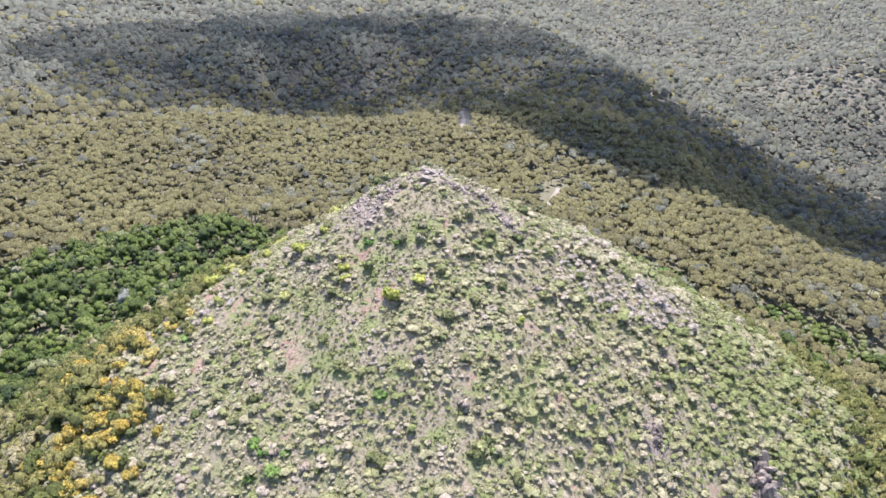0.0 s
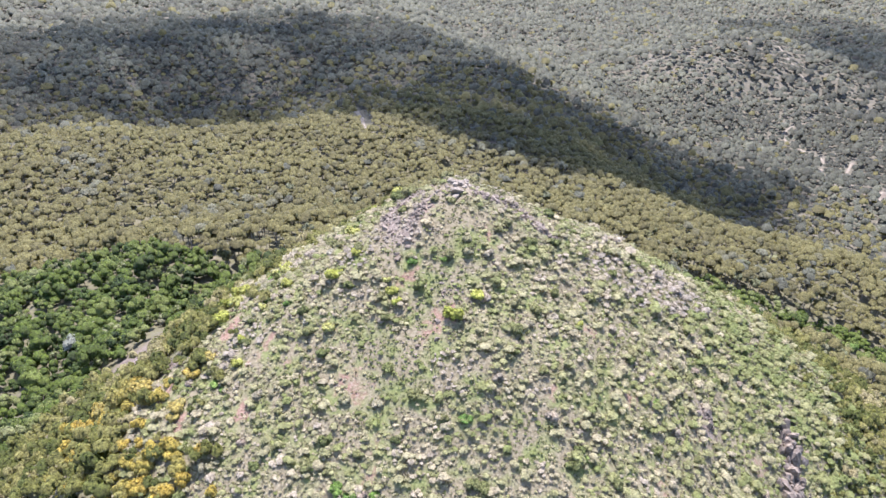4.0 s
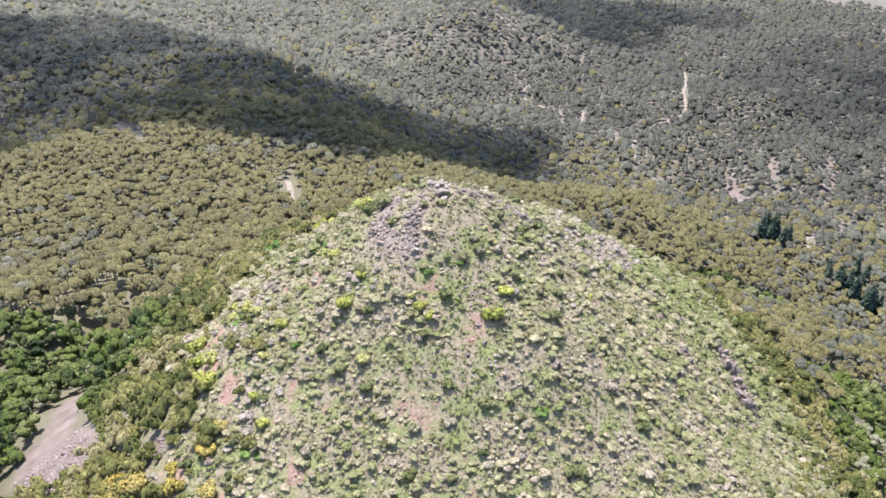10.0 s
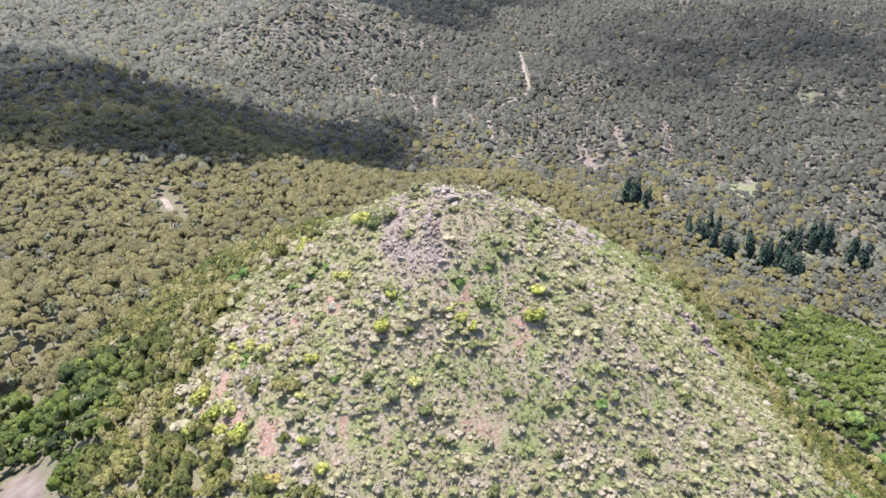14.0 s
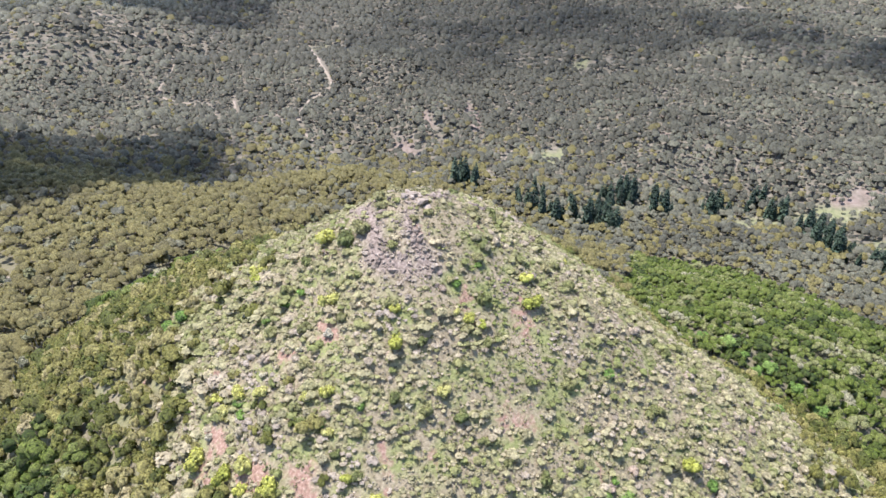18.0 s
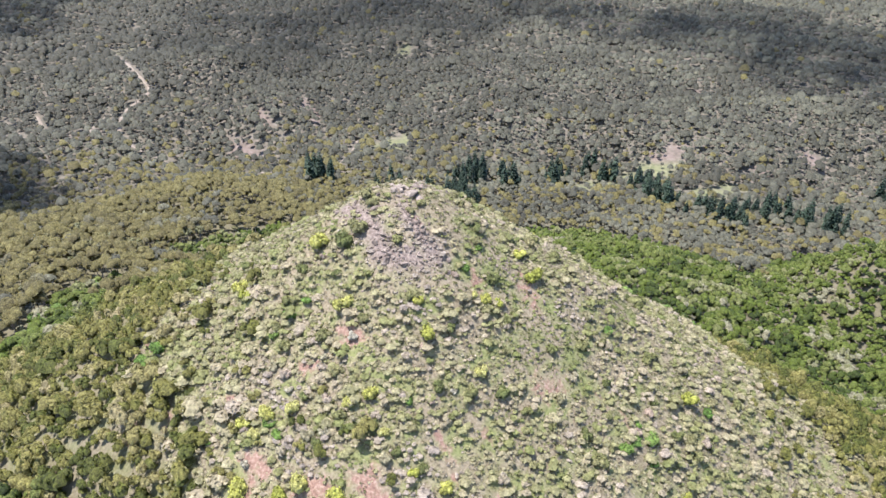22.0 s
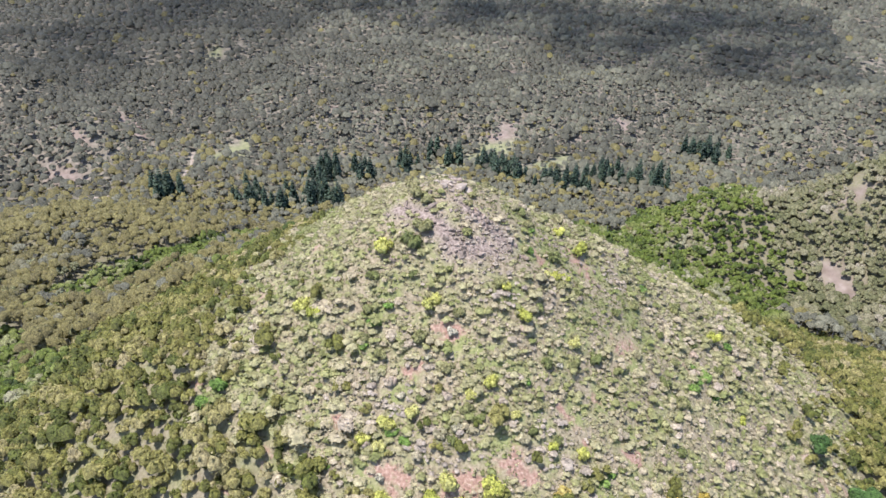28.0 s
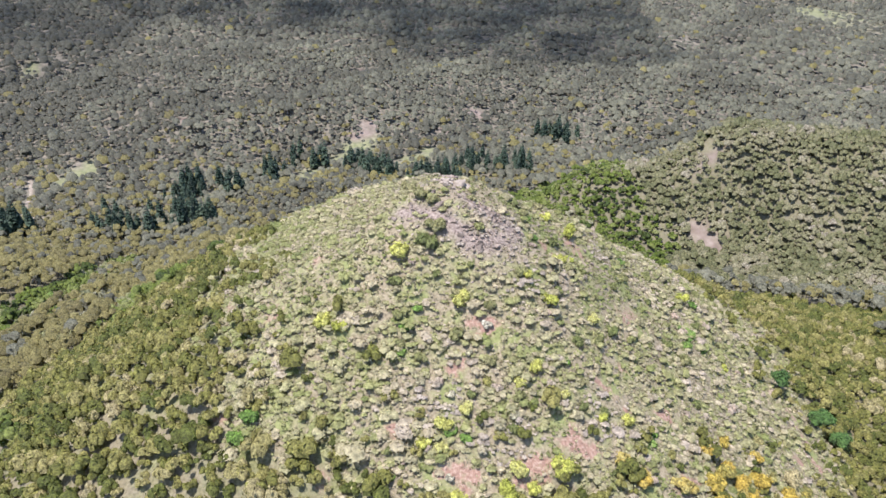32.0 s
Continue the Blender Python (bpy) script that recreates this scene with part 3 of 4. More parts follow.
def woods(seed, r0, r1, step, size, n, leaf, name, label):
    """Gum woodland in a ring round the hill, thinner in the clearings."""
    rng = np.random.RandomState(seed)
    x, y = jittered(rng, -r1, r1, TOP[1] - r1, TOP[1] + r1, step)
    r, turn = hill_turn(x, y)
    keep = (r >= r0) & ((r < 1700) | (x > 150) & (y > 900)) & (r < r1) & (turn > np.where(r < 290, -181, np.where(r < 420, -66, -46))) & (turn < np.where(r < 290, 181, 172))
    x, y = x[keep], y[keep]
    u = rng.uniform(0, 1, len(x))
    thin = 0.05 + 0.22 * np.clip(waves(x, y, 130, 31), 0, 1)
    keep = (in_scrub(x, y) < 0.5) & (in_thicket(x, y) < 0.5) & (in_jungle(x, y) < 0.5) & (u > thin) & (u > in_pasture(x, y) * 0.95) & (u > blobs(BARE, x, y) * 0.78) & (blobs(SCREE, x, y) < 0.3) & (in_brush(x, y) < 0.5) & off_track(x, y)
    x, y = x[keep], y[keep]
    scale = size * np.clip(rng.lognormal(0, 0.36, len(x)), 0.45, 2.0 if n < 20 else 1.45)
    east = sig((x - 450) / 50) * sig((820 - y) / 80)
    near = sig((540 - np.hypot(x - TOP[0], y - TOP[1])) / 40) * (1 - east) * sig((y + 0.5 * (250 - x) - 150) / 40)
    # last term: valley-crease shade put into the crown tint, outer woods only
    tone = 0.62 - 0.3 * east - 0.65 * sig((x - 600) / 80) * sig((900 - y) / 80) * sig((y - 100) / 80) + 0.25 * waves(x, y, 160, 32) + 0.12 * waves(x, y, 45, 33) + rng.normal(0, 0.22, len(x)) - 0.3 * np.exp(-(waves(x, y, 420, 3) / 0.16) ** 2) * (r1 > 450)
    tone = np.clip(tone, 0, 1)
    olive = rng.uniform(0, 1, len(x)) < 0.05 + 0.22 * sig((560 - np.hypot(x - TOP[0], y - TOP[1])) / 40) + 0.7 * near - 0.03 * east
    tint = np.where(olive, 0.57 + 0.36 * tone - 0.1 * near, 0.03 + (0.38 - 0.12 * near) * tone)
    temps = [gum_template(seed * 10 + i, n, leaf) for i in range(7)]
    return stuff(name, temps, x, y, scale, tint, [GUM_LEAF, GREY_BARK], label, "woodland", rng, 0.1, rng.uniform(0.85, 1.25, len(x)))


woods(1, 60, 430, 3.9, 3.05, 26, 0.38, "gum_woodland", "olive and grey-green gum trees on the slopes below the hill")
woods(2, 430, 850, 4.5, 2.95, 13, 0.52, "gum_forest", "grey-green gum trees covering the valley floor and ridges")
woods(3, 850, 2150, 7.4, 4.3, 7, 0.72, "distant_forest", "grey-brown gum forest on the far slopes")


def jungle():
    rng = np.random.RandomState(41)
    x, y = jittered(rng, -220, 380, -170, 320, 4.1)
    keep = (in_jungle(x, y) >= 0.5) & (in_scrub(x, y) < 0.5) & (blobs(CLEAR, x, y) < 0.4)
    x, y = x[keep], y[keep]
    scale = 3.1 * np.clip(rng.lognormal(0, 0.25, len(x)), 0.6, 1.6)
    east = (x > 0) * 1.0
    tint = np.clip(0.34 + 0.2 * waves(x, y, 40, 42) + rng.normal(0, 0.22, len(x)) + 0.13 * east + 0.15 * east * waves(x, y, 60, 43), 0, 1)
    temps = [round_template(50 + i, 40, 0.11, 1.0, 5, 1.3) for i in range(7)]
    stuff("rainforest", temps, x, y, scale, tint, [JUNGLE_LEAF, DARK_BARK], "dense dark green rainforest trees in the gully", "rainforest", rng, 0.1, rng.uniform(0.7, 1.45, len(x)) * (1 - 0.25 * east))


def thicket():
    rng = np.random.RandomState(51)
    x, y = jittered(rng, -180, 180, -95, 260, 2.25)
    r, turn = hill_turn(x, y)
    inner = np.clip(1 - edge_at(SCRUB_EDGE, x, y) / 24, 0, 1) * (in_scrub(x, y) > 0.5) * (rng.uniform(0, 1, len(x)) < 0.5) * (rng.uniform(0, 1, len(x)) < 0.15 + np.clip(1 - edge_at(SCRUB_EDGE, x, y) / 24, 0, 1)) * (in_soil(x, y) < 0.2)
    keep = ((in_thicket(x, y) >= 0.2) | (inner > 0.05)) & (blobs(SCREE, x, y) < 0.4)
    x, y = x[keep], y[keep]
    scale = np.where(in_scrub(x, y) > 0.5, 1.35, 1.85) * np.clip(rng.lognormal(0, 0.34, len(x)), 0.5, 2.0)
    tint = np.clip(0.37 + 0.25 * waves(x, y, 24, 52) + rng.normal(0, 0.26, len(x)), 0, 1)
    temps = [bush_template(150 + i, 44, 0.135) for i in range(8)]
    stuff("thicket", temps, x, y, scale, tint, [THICKET_LEAF, DARK_BARK], "dense yellow-green bushes on the lower slopes", "thicket", rng, 0.1, rng.uniform(0.95, 1.55, len(x)))


def brush():
    rng = np.random.RandomState(55)
    x, y = jittered(rng, -20, 320, -300, 0, 2.55)
    u = rng.uniform(0, 1, len(x))
    keep = (in_brush(x, y) >= 0.5) & (u > 0.06 + 0.95 * blobs(BARE, x, y)) & off_track(x, y)
    x, y = x[keep], y[keep]
    scale = 2.7 * np.clip(rng.lognormal(0, 0.3, len(x)), 0.5, 1.7)
    tint = np.clip(0.42 + 0.28 * waves(x, y, 45, 56) + rng.normal(0, 0.2, len(x)), 0, 1)
    temps = [bush_template(170 + i, 16, 0.15) for i in range(6)]
    stuff("spur_brush", temps, x, y, scale, tint, [BRUSH_LEAF, DARK_BARK], "low olive and tan brush covering the dry spur", "brush", rng, 0.1, rng.uniform(0.9, 1.5, len(x)))


def scrub():
    rng = np.random.RandomState(61)
    x, y = jittered(rng, -115, 115, 20, 240, 1.12)
    u = rng.uniform(0, 1, len(x))
    keep = (in_scrub(x, y) >= 0.5) & (u > in_soil(x, y) * 1.05) & (u > blobs(SCREE, x, y)) & (np.hypot(x - TOP[0], y - TOP[1] + 1) > 2.6) & (u > in_rocks(x, y) * 0.95)
    x, y, u = x[keep], y[keep], u[keep]
    lush, grey = blobs(LUSH, x, y), blobs(GREY, x, y)
    r, turn = hill_turn(x, y)
    green = np.clip(0.6 * waves(x, y, 22, 62) + 0.4 * waves(x, y, 7, 63), -1, 1) + 0.7 * np.exp(-((turn - 10) / 50) ** 2) + 0.35 * np.clip((r - 45) / 40, 0, 1)
    side = np.clip((r - 18) / 15, 0, 1) * np.maximum(np.exp(-((turn + 50) / 40) ** 2), np.exp(-((turn - 95) / 35) ** 2))
    scale = (0.93 + 0.5 * side * (u > 0.45)) * np.clip(rng.lognormal(0, 0.42, len(x)), 0.45, 2.4) * (1 - 0.35 * np.exp(-(r / 14) ** 2)) * (1 - 0.4 * lush) * (1 - 0.2 * grey)
    tint = np.clip(0.52 - 0.2 * green + rng.normal(0, 0.2, len(x)), 0.05, 0.95)
    tint = np.clip(tint - 0.28 * np.exp(-((turn - 100) / 38) ** 2) * np.clip((r - 30) / 30, 0, 1), 0, 0.9)
    tint = np.where(rng.uniform(0, 1, len(x)) < lush * 0.9, 0.08 * u, tint)
    tint = np.where(rng.uniform(0, 1, len(x)) < grey * 0.85, 0.9 + 0.1 * u, tint)
    temps = [shrub_template(70 + i, 34, 0.135, 0.62) for i in range(8)]
    stuff("hill_scrub", temps, x, y, scale, tint, [SCRUB_LEAF], "low grey-green and tan dry scrub covering the hill", "scrub", rng, 0.05)


def dry_grass():
    """Tufts of tall dry grass between the shrubs."""
    rng = np.random.RandomState(81)
    x, y = jittered(rng, -100, 100, 30, 230, 1.0)
    u = rng.uniform(0, 1, len(x))
    keep = (in_scrub(x, y) >= 0.5) & (u > in_soil(x, y) * 0.95) & (u > in_rocks(x, y)) & (u > blobs(SCREE, x, y)) & (np.hypot(x - TOP[0], y - TOP[1] + 1) > 2.2)
    x, y, u = x[keep], y[keep], u[keep]
    lush = blobs(LUSH, x, y)
    temps = []
    for k in range(6):
        c = np.concatenate([rng.uniform(-0.5, 0.5, (5, 2)), rng.uniform(0.05, 0.3, (5, 1))], 1)
        temps.append((tri_cloud(rng, c, np.full(5, 0.25), 8, 0.3, 0.6), None))
    tint = np.clip(0.5 + 0.3 * waves(x, y, 15, 82) + rng.normal(0, 0.2, len(x)) - 0.6 * lush, 0, 1)
    stuff("dry_grass", temps, x, y, rng.uniform(0.5, 0.95, len(x)), tint, [GRASS_LEAF], "pale dry grass tufts between the shrubs", "grass", rng, 0.03)


jungle()
thicket()
brush()
scrub()
dry_grass()


# ---- tracks ----
def ribbon(points, width, mat, label):
    pts = [Vector((*p, 0)) for p in points]
    path = []
    for i in range(len(pts) - 1):
        p0, p1, p2, p3 = pts[max(i - 1, 0)], pts[i], pts[i + 1], pts[min(i + 2, len(pts) - 1)]
        n = max(2, int((p2 - p1).length / 3))
        for k in range(n):
            t = k / n
            path.append(0.5 * (2 * p1 + (p2 - p0) * t + (2 * p0 - 5 * p1 + 4 * p2 - p3) * t * t + (3 * p1 - p0 - 3 * p2 + p3) * t ** 3))
    path.append(pts[-1])
    rng = random.Random(len(path))
    v, f = [], []
    for i, p in enumerate(path):
        d = (path[min(i + 1, len(path) - 1)] - path[max(i - 1, 0)]).normalized()
        side = Vector((-d.y, d.x, 0))
        w = width * (0.5 + rng.uniform(-0.12, 0.12))
        for k, e in ((-1.25, -0.25), (-0.9, 0.22), (0, 0.3), (0.9, 0.22), (1.25, -0.25)):
            q = p + side * (k * w)
            v.append((q.x, q.y, float(height(q.x, q.y)) + e))
        if i:
            a = 5 * (i - 1)
            f += [(a + k, a + k + 1, a + k + 6, a + k + 5) for k in range(4)]
    me = bpy.data.meshes.new("dirt_track")
    me.from_pydata(v, [], f)
    me.materials.append(mat)
    me.shade_smooth()
    return tagged(new("dirt_track", me), label, "track", kind="structure")


def dirt(name, a, b, c):
    m, nt, bsdf = material(name)
    col = ramp(nt, noise_tex(nt, 1.8, 6), [(0.3, a), (0.5, b), (0.7, c)])
    nt.links.new(col, bsdf.inputs["Base Color"])
    bsdf.inputs["Roughness"].default_value = 0.95
    bump(nt, bsdf, noise_tex(nt, 0.4, 5), 0.6, 0.1)
    return m


TRACK_DIRT = dirt("track_dirt", (0.15, 0.122, 0.092), (0.22, 0.185, 0.143), (0.28, 0.245, 0.2))
for pts, width, _ in TRACKS:
    ribbon(pts, width, TRACK_DIRT, "pale sandy dirt track winding through the gum trees")


# ---- single plants ----
def part(name, shape, mat, parent, label=""):
    me = raw_mesh(name, shape[0], shape[1], [mat])
    ob = new(name, me)
    ob.parent = parent
    return tagged(ob, label)


def plant(name, leaves, wood, leaf_mat, wood_mat, label, category, group, wood_name="stem", leaf_name="foliage"):
    base = tagged(new(name), label, category, group)
    part(leaf_name, leaves, leaf_mat, base)
    part(wood_name, wood, wood_mat, base)
    return base


def stand(ob, x, y, s, turn, tall=1.0, sink=0.1):
    ob.matrix_basis = Matrix.Translation((x, y, float(height(x, y)) - sink)) @ Matrix.Rotation(turn, 4, "Z") @ Matrix.Diagonal((s, s, s * tall, 1))


def put_all(makers, places, rng, size, spread_=0.2, tall=(0.85, 1.15)):
    """The first of each maker stands at a place, the rest are copies."""
    made = []
    for i, (x, y, *k) in enumerate(places):
        if i < len(makers):
            ob = makers[i]()
            made.append(ob)
        else:
            ob = copy_thing(made[i % len(made)], Matrix())
        stand(ob, x, y, (k[0] if k else size) * rng.uniform(1 - spread_, 1 + spread_), rng.uniform(0, 6.28), rng.uniform(*tall))


def bush_shape(seed, n=260, size=0.15, low=0.62, lobe=9, tall=0.9):
    rng = np.random.RandomState(seed)
    c, r = lobes(rng, lobe, 0.6, 0.3 * tall, low, 0.5)
    leaves = crown(rng, c, r * 0.8, 5, n, size * 0.8)
    wood = merge([stick((0, 0, -0.3), (0.02, 0, 0.35), 0.07, 0.05, 5)] + [stick((0.02, 0, 0.3), c[k], 0.04, 0.012, 4) for k in range(4)])
    return leaves, wood


def bush_maker(seed, mat, label, group, n=260, size=0.15, low=0.62, name="bush", tall=0.9):
    def make():
        leaves, wood = bush_shape(seed, n, size, low, 9, tall)
        return plant(name, leaves, wood, mat, DARK_BARK, label, "bush", group)
    return make


YELLOW_LEAF = foliage("yellow_green_leaf", [(0.0, (0.22, 0.24, 0.045)), (0.5, (0.29, 0.295, 0.07)), (1.0, (0.34, 0.33, 0.13))], 0.4, 0.6, True, 1.9)
LIME_LEAF = foliage("bright_green_leaf", [(0.0, (0.075, 0.135, 0.028)), (0.5, (0.11, 0.18, 0.038)), (1.0, (0.15, 0.215, 0.055))], 0.4, 0.6, True, 1.8)
GOLD_LEAF = foliage("golden_leaf", [(0.0, (0.21, 0.19, 0.055)), (0.35, (0.29, 0.235, 0.05)), (0.7, (0.34, 0.245, 0.045)), (1.0, (0.30, 0.255, 0.085))], 0.35, 0.6, True, 1.6)
OLIVE_LEAF = foliage("olive_leaf", [(0.0, (0.08, 0.097, 0.03)), (0.5, (0.13, 0.138, 0.05)), (1.0, (0.185, 0.172, 0.085))], 0.3, 0.6, True, 1.75)
CREAM_LEAF = foliage("cream_blossom", [(0.0, (0.40, 0.37, 0.22)), (0.5, (0.47, 0.44, 0.30)), (1.0, (0.53, 0.50, 0.39))], 0.25, 0.6, True, 0.95)
DARK_LEAF = foliage("dark_green_leaf", [(0.0, (0.030, 0.065, 0.015)), (1.0, (0.055, 0.105, 0.025))], 0.2, 0.6, True)
TAN_LEAF = foliage("tan_leaf", [(0.0, (0.20, 0.19, 0.10)), (0.35, (0.27, 0.245, 0.155)), (0.7, (0.31, 0.265, 0.20)), (1.0, (0.29, 0.225, 0.17))], 0.25, 0.6, True, 1.4, 0.3, 0.5)
TREE_LEAF = foliage("gum_tree_leaf", [(0.0, (0.115, 0.105, 0.055)), (0.4, (0.15, 0.15, 0.062)), (0.7, (0.14, 0.15, 0.085)), (1.0, (0.185, 0.18, 0.115))], 0.3, 0.6, True)
WET_LEAF = foliage("rainforest_tree_leaf", [(0.0, (0.026, 0.044, 0.012)), (0.5, (0.058, 0.088, 0.02)), (0.8, (0.105, 0.125, 0.032)), (1.0, (0.17, 0.175, 0.09))], 0.3, 0.6, True)

rnd = random.Random(7)
put_all([bush_maker(201 + i, YELLOW_LEAF, "rounded bright yellow-green bush standing out in the dry scrub", "yellow-green bushes on the hill", 300, 0.15, 0.5) for i in range(4)],
        [(-8, 105.5, 2.1), (-3, 108.5, 1.6), (-17.5, 114, 1.4), (-17, 112, 1.3), (-27, 123, 2.0), (-29, 114, 1.4), (-36, 131, 1.4), (-36, 144, 1.7), (-22, 138, 2.2), (-10.5, 144.5, 2.1), (-12, 160, 1.9),
         (-37, 134.5, 1.4), (-36.5, 148, 1.7), (-37, 152, 1.5), (-39, 149.5, 1.2), (-47, 140, 1.8), (-49, 143, 2.0), (-14, 75, 1.9), (-46, 118, 1.4), (-45, 123, 1.1), (-47, 150, 2.2), (-32, 78, 1.2), (-22.5, 125, 1.1),
         (-50, 134, 2.2), (-52, 147, 1.3), (-15, 158, 1.6), (-50, 139, 1.5), (15, 105, 0.9), (-18, 116, 1.0), (-41, 128, 1.0), (-54, 121, 1.2)], rnd, 1.5, 0.08, (0.95, 1.2))
put_all([bush_maker(221 + i, LIME_LEAF, "low spreading bright green bush among grey scrub", "bright green bushes on the hill", 200, 0.17, 0.4) for i in range(3)],
        [(-40, 130, 1.1), (-36, 125, 1.1), (-38, 147, 1.9), (-39.5, 145.5, 1.4), (-21, 148, 1.6), (-18, 175, 2.2), (-20, 178, 2.0), (-30, 89, 1.6), (-34, 94, 1.3), (-38, 158, 1.2), (-50, 116, 1.3), (-49, 114, 1.2),
         (-30, 84, 1.4), (-28, 87, 1.6), (-19, 145, 1.2), (-26, 84, 2.0), (-14, 71, 1.5), (-24, 86, 1.3), (-9, 91, 1.5), (9, 84, 1.0), (28, 96, 1.2), (-7.5, 116, 1.0), (-13, 118, 1.1), (34, 62, 2.0), (38, 55, 2.2), (-24, 150, 1.1)], rnd, 1.4, 0.08, (0.6, 0.85))
put_all([bush_maker(241 + i, GOLD_LEAF, "golden-yellow wattle bush on the lower slope", "golden wattle bushes", 300, 0.15, 0.6, "wattle_bush") for i in range(3)],
        [(-78, 127, 2.2), (-80, 123, 2.4), (-79, 139, 2.0), (-77, 112, 1.5), (-76, 117, 2.0), (-70, 104, 2.1), (-64, 91, 1.5), (-67, 96, 1.9), (-62, 98, 2.0), (-57, 94, 2.2), (-55, 101, 1.6), (-53, 91, 1.7), (-52, 104, 1.5),
         (-58, 108, 1.7), (-60, 88, 1.9), (-58, 100, 1.9), (-72, 121, 2.0), (-82, 131, 2.0), (-66, 110, 1.6), (-50, 97, 1.3), (-70, 129, 2.9), (-66, 127.5, 2.5), (-75, 129, 2.7), (-72, 126, 2.4), (-68, 132, 2.0), (-62, 106, 2.0), (-56, 103, 1.8), (-67, 130, 1.5), (-72, 103, 2.1), (-79, 102, 2.0), (-73, 125, 1.8), (-68, 124, 1.7)], rnd, 1.9, 0.1, (0.9, 1.4))
gold_rnd = random.Random(17)
put_all([bush_maker(251 + i, GOLD_LEAF, "ochre and golden wattle bush in a dense stand", "golden wattle bushes", 220, 0.17, 0.55, "wattle_bush") for i in range(4)],
        [(a, b) for a, b in ((-67 + gold_rnd.gauss(0, 6), 106 + gold_rnd.gauss(0, 13)) for _ in range(75)) if a > -84 and a < -50 + 0.1 * (b - 100)], gold_rnd, 1.7, 0.3, (0.8, 1.3))
put_all([bush_maker(261 + i, CREAM_LEAF, "small cream-flowered bush in the dry scrub", "cream-flowered bushes", 170, 0.16, 0.5) for i in range(2)],
        [(-27, 135.5, 1.3), (-29, 149, 0.9), (-40.5, 137.5, 1.2), (-44, 127.5, 1.1), (-33, 118, 0.8), (-39, 133, 0.8), (-29, 140, 0.9), (-43, 150, 0.9), (-31, 127, 0.8), (-33, 145, 0.9), (-35, 155, 0.9)], rnd, 1.0, 0.08)
put_all([bush_maker(281 + i, OLIVE_LEAF, "dark olive-green shrub on the rocky slope", "olive shrubs on the hill", 240, 0.16, 0.42) for i in range(4)],
        [(-26, 140.5, 2.0), (-32, 137, 1.4), (-42, 138.5, 1.2), (-36, 172, 1.6), (-12, 140, 3.0), (-10, 137.5, 2.2), (-14, 147, 1.3), (-13, 130, 1.4), (-7, 128.5, 1.3), (-22, 126, 1.2), (-4, 127, 1.2), (-18, 134, 1.0), (-2.5, 137, 1.8), (3, 137, 1.8),
         (-5, 135.5, 1.5), (6, 122, 1.8), (10, 119, 2.0), (-31, 96, 1.3), (-20, 92, 1.2), (12, 110, 1.5), (20, 112, 1.7), (-22, 76, 1.4), (-43, 98, 1.3), (-46, 104, 1.2), (26, 104, 1.6), (5, 95, 1.3), (-8, 82, 1.4)], rnd, 1.4, 0.08)
SILVER_LEAF = foliage("silver_leaf", [(0.0, (0.20, 0.21, 0.165)), (1.0, (0.27, 0.275, 0.23))], 0.25, 0.6, True, 1.5)
put_all([bush_maker(361 + i, LIME_LEAF, "broad fresh green tree at the edge of the gully", "fresh green trees", 320, 0.12, 0.9, "tree", 1.3) for i in range(3)],
        [(103, 30, 3.4), (107, 38, 3.0), (110, 47, 3.6), (106, 52, 2.8), (116, 62, 3.2), (113, 56, 2.9), (112, 25, 3.1), (119, 70, 2.8), (98, 22, 2.7), (58, 264, 3.4), (64, 270, 3.0), (70, 266, 3.2), (50, 258, 2.8), (100, 270, 3.0), (212, 228, 3.2), (150, 262, 3.0)], rnd, 3.0, 0.12, (0.8, 1.1))
pale_tree = bush_maker(311, SILVER_LEAF, "pale silvery tree crown rising from the dark rainforest", "", 300, 0.13, 1.9, "tree", 1.2)()
stand(pale_tree, -101, 194, 2.6, 0.3, 1.3)
dark_tree = bush_maker(301, DARK_LEAF, "dense dark green round tree beside the red footpath", "", 420, 0.14, 1.1, "tree", 1.6)()
stand(dark_tree, -33, 58.5, 2.7, 0.5, 1.1)
for (x, y, s) in ((-42, 53, 2.8), (-46, 48, 3.0), (-40, 47, 2.6)):
    stand(copy_thing(dark_tree, Matrix()), x, y, s, s * 3)


def scattered(rng, inside, want, x0, x1, y0, y1, gap):
    """Places inside a region, none nearer to another than gap."""
    xs = np.array([rng.uniform(x0, x1) for _ in range(want * 25)])
    ys = np.array([rng.uniform(y0, y1) for _ in range(want * 25)])
    ok = inside(xs, ys)
    got = []
    for x, y in zip(xs[ok].tolist(), ys[ok].tolist()):
        if all((x - a) ** 2 + (y - b) ** 2 > gap * gap for a, b in got):
            got.append((x, y))
            if len(got) == want:
                break
    return got


def slope_side(x, y):
    r, turn = hill_turn(x, y)
    return (in_scrub(x, y) > 0.5) & (in_soil(x, y) < 0.3) & (in_rocks(x, y) < 0.3) & (r > 12) & ((turn < -40) | (turn > 95))


put_all([bush_maker(321 + i, TAN_LEAF, "dry tan and grey-green shrub on the hillside", "dry shrubs on the hill", 110, 0.2, 0.38, "shrub") for i in range(6)],
        scattered(rnd, slope_side, 160, -75, 85, 40, 185, 2.2), rnd, 1.05, 0.3, (0.8, 1.3))


put_all([bush_maker(341 + i, OLIVE_LEAF, "rounded olive-green shrub among the dry brush", "rounded olive shrubs", 150, 0.17, 0.42, "shrub") for i in range(5)],
        scattered(rnd, slope_side, 136, -62, 40, 50, 180, 3.0), rnd, 1.1, 0.35, (0.9, 1.4))


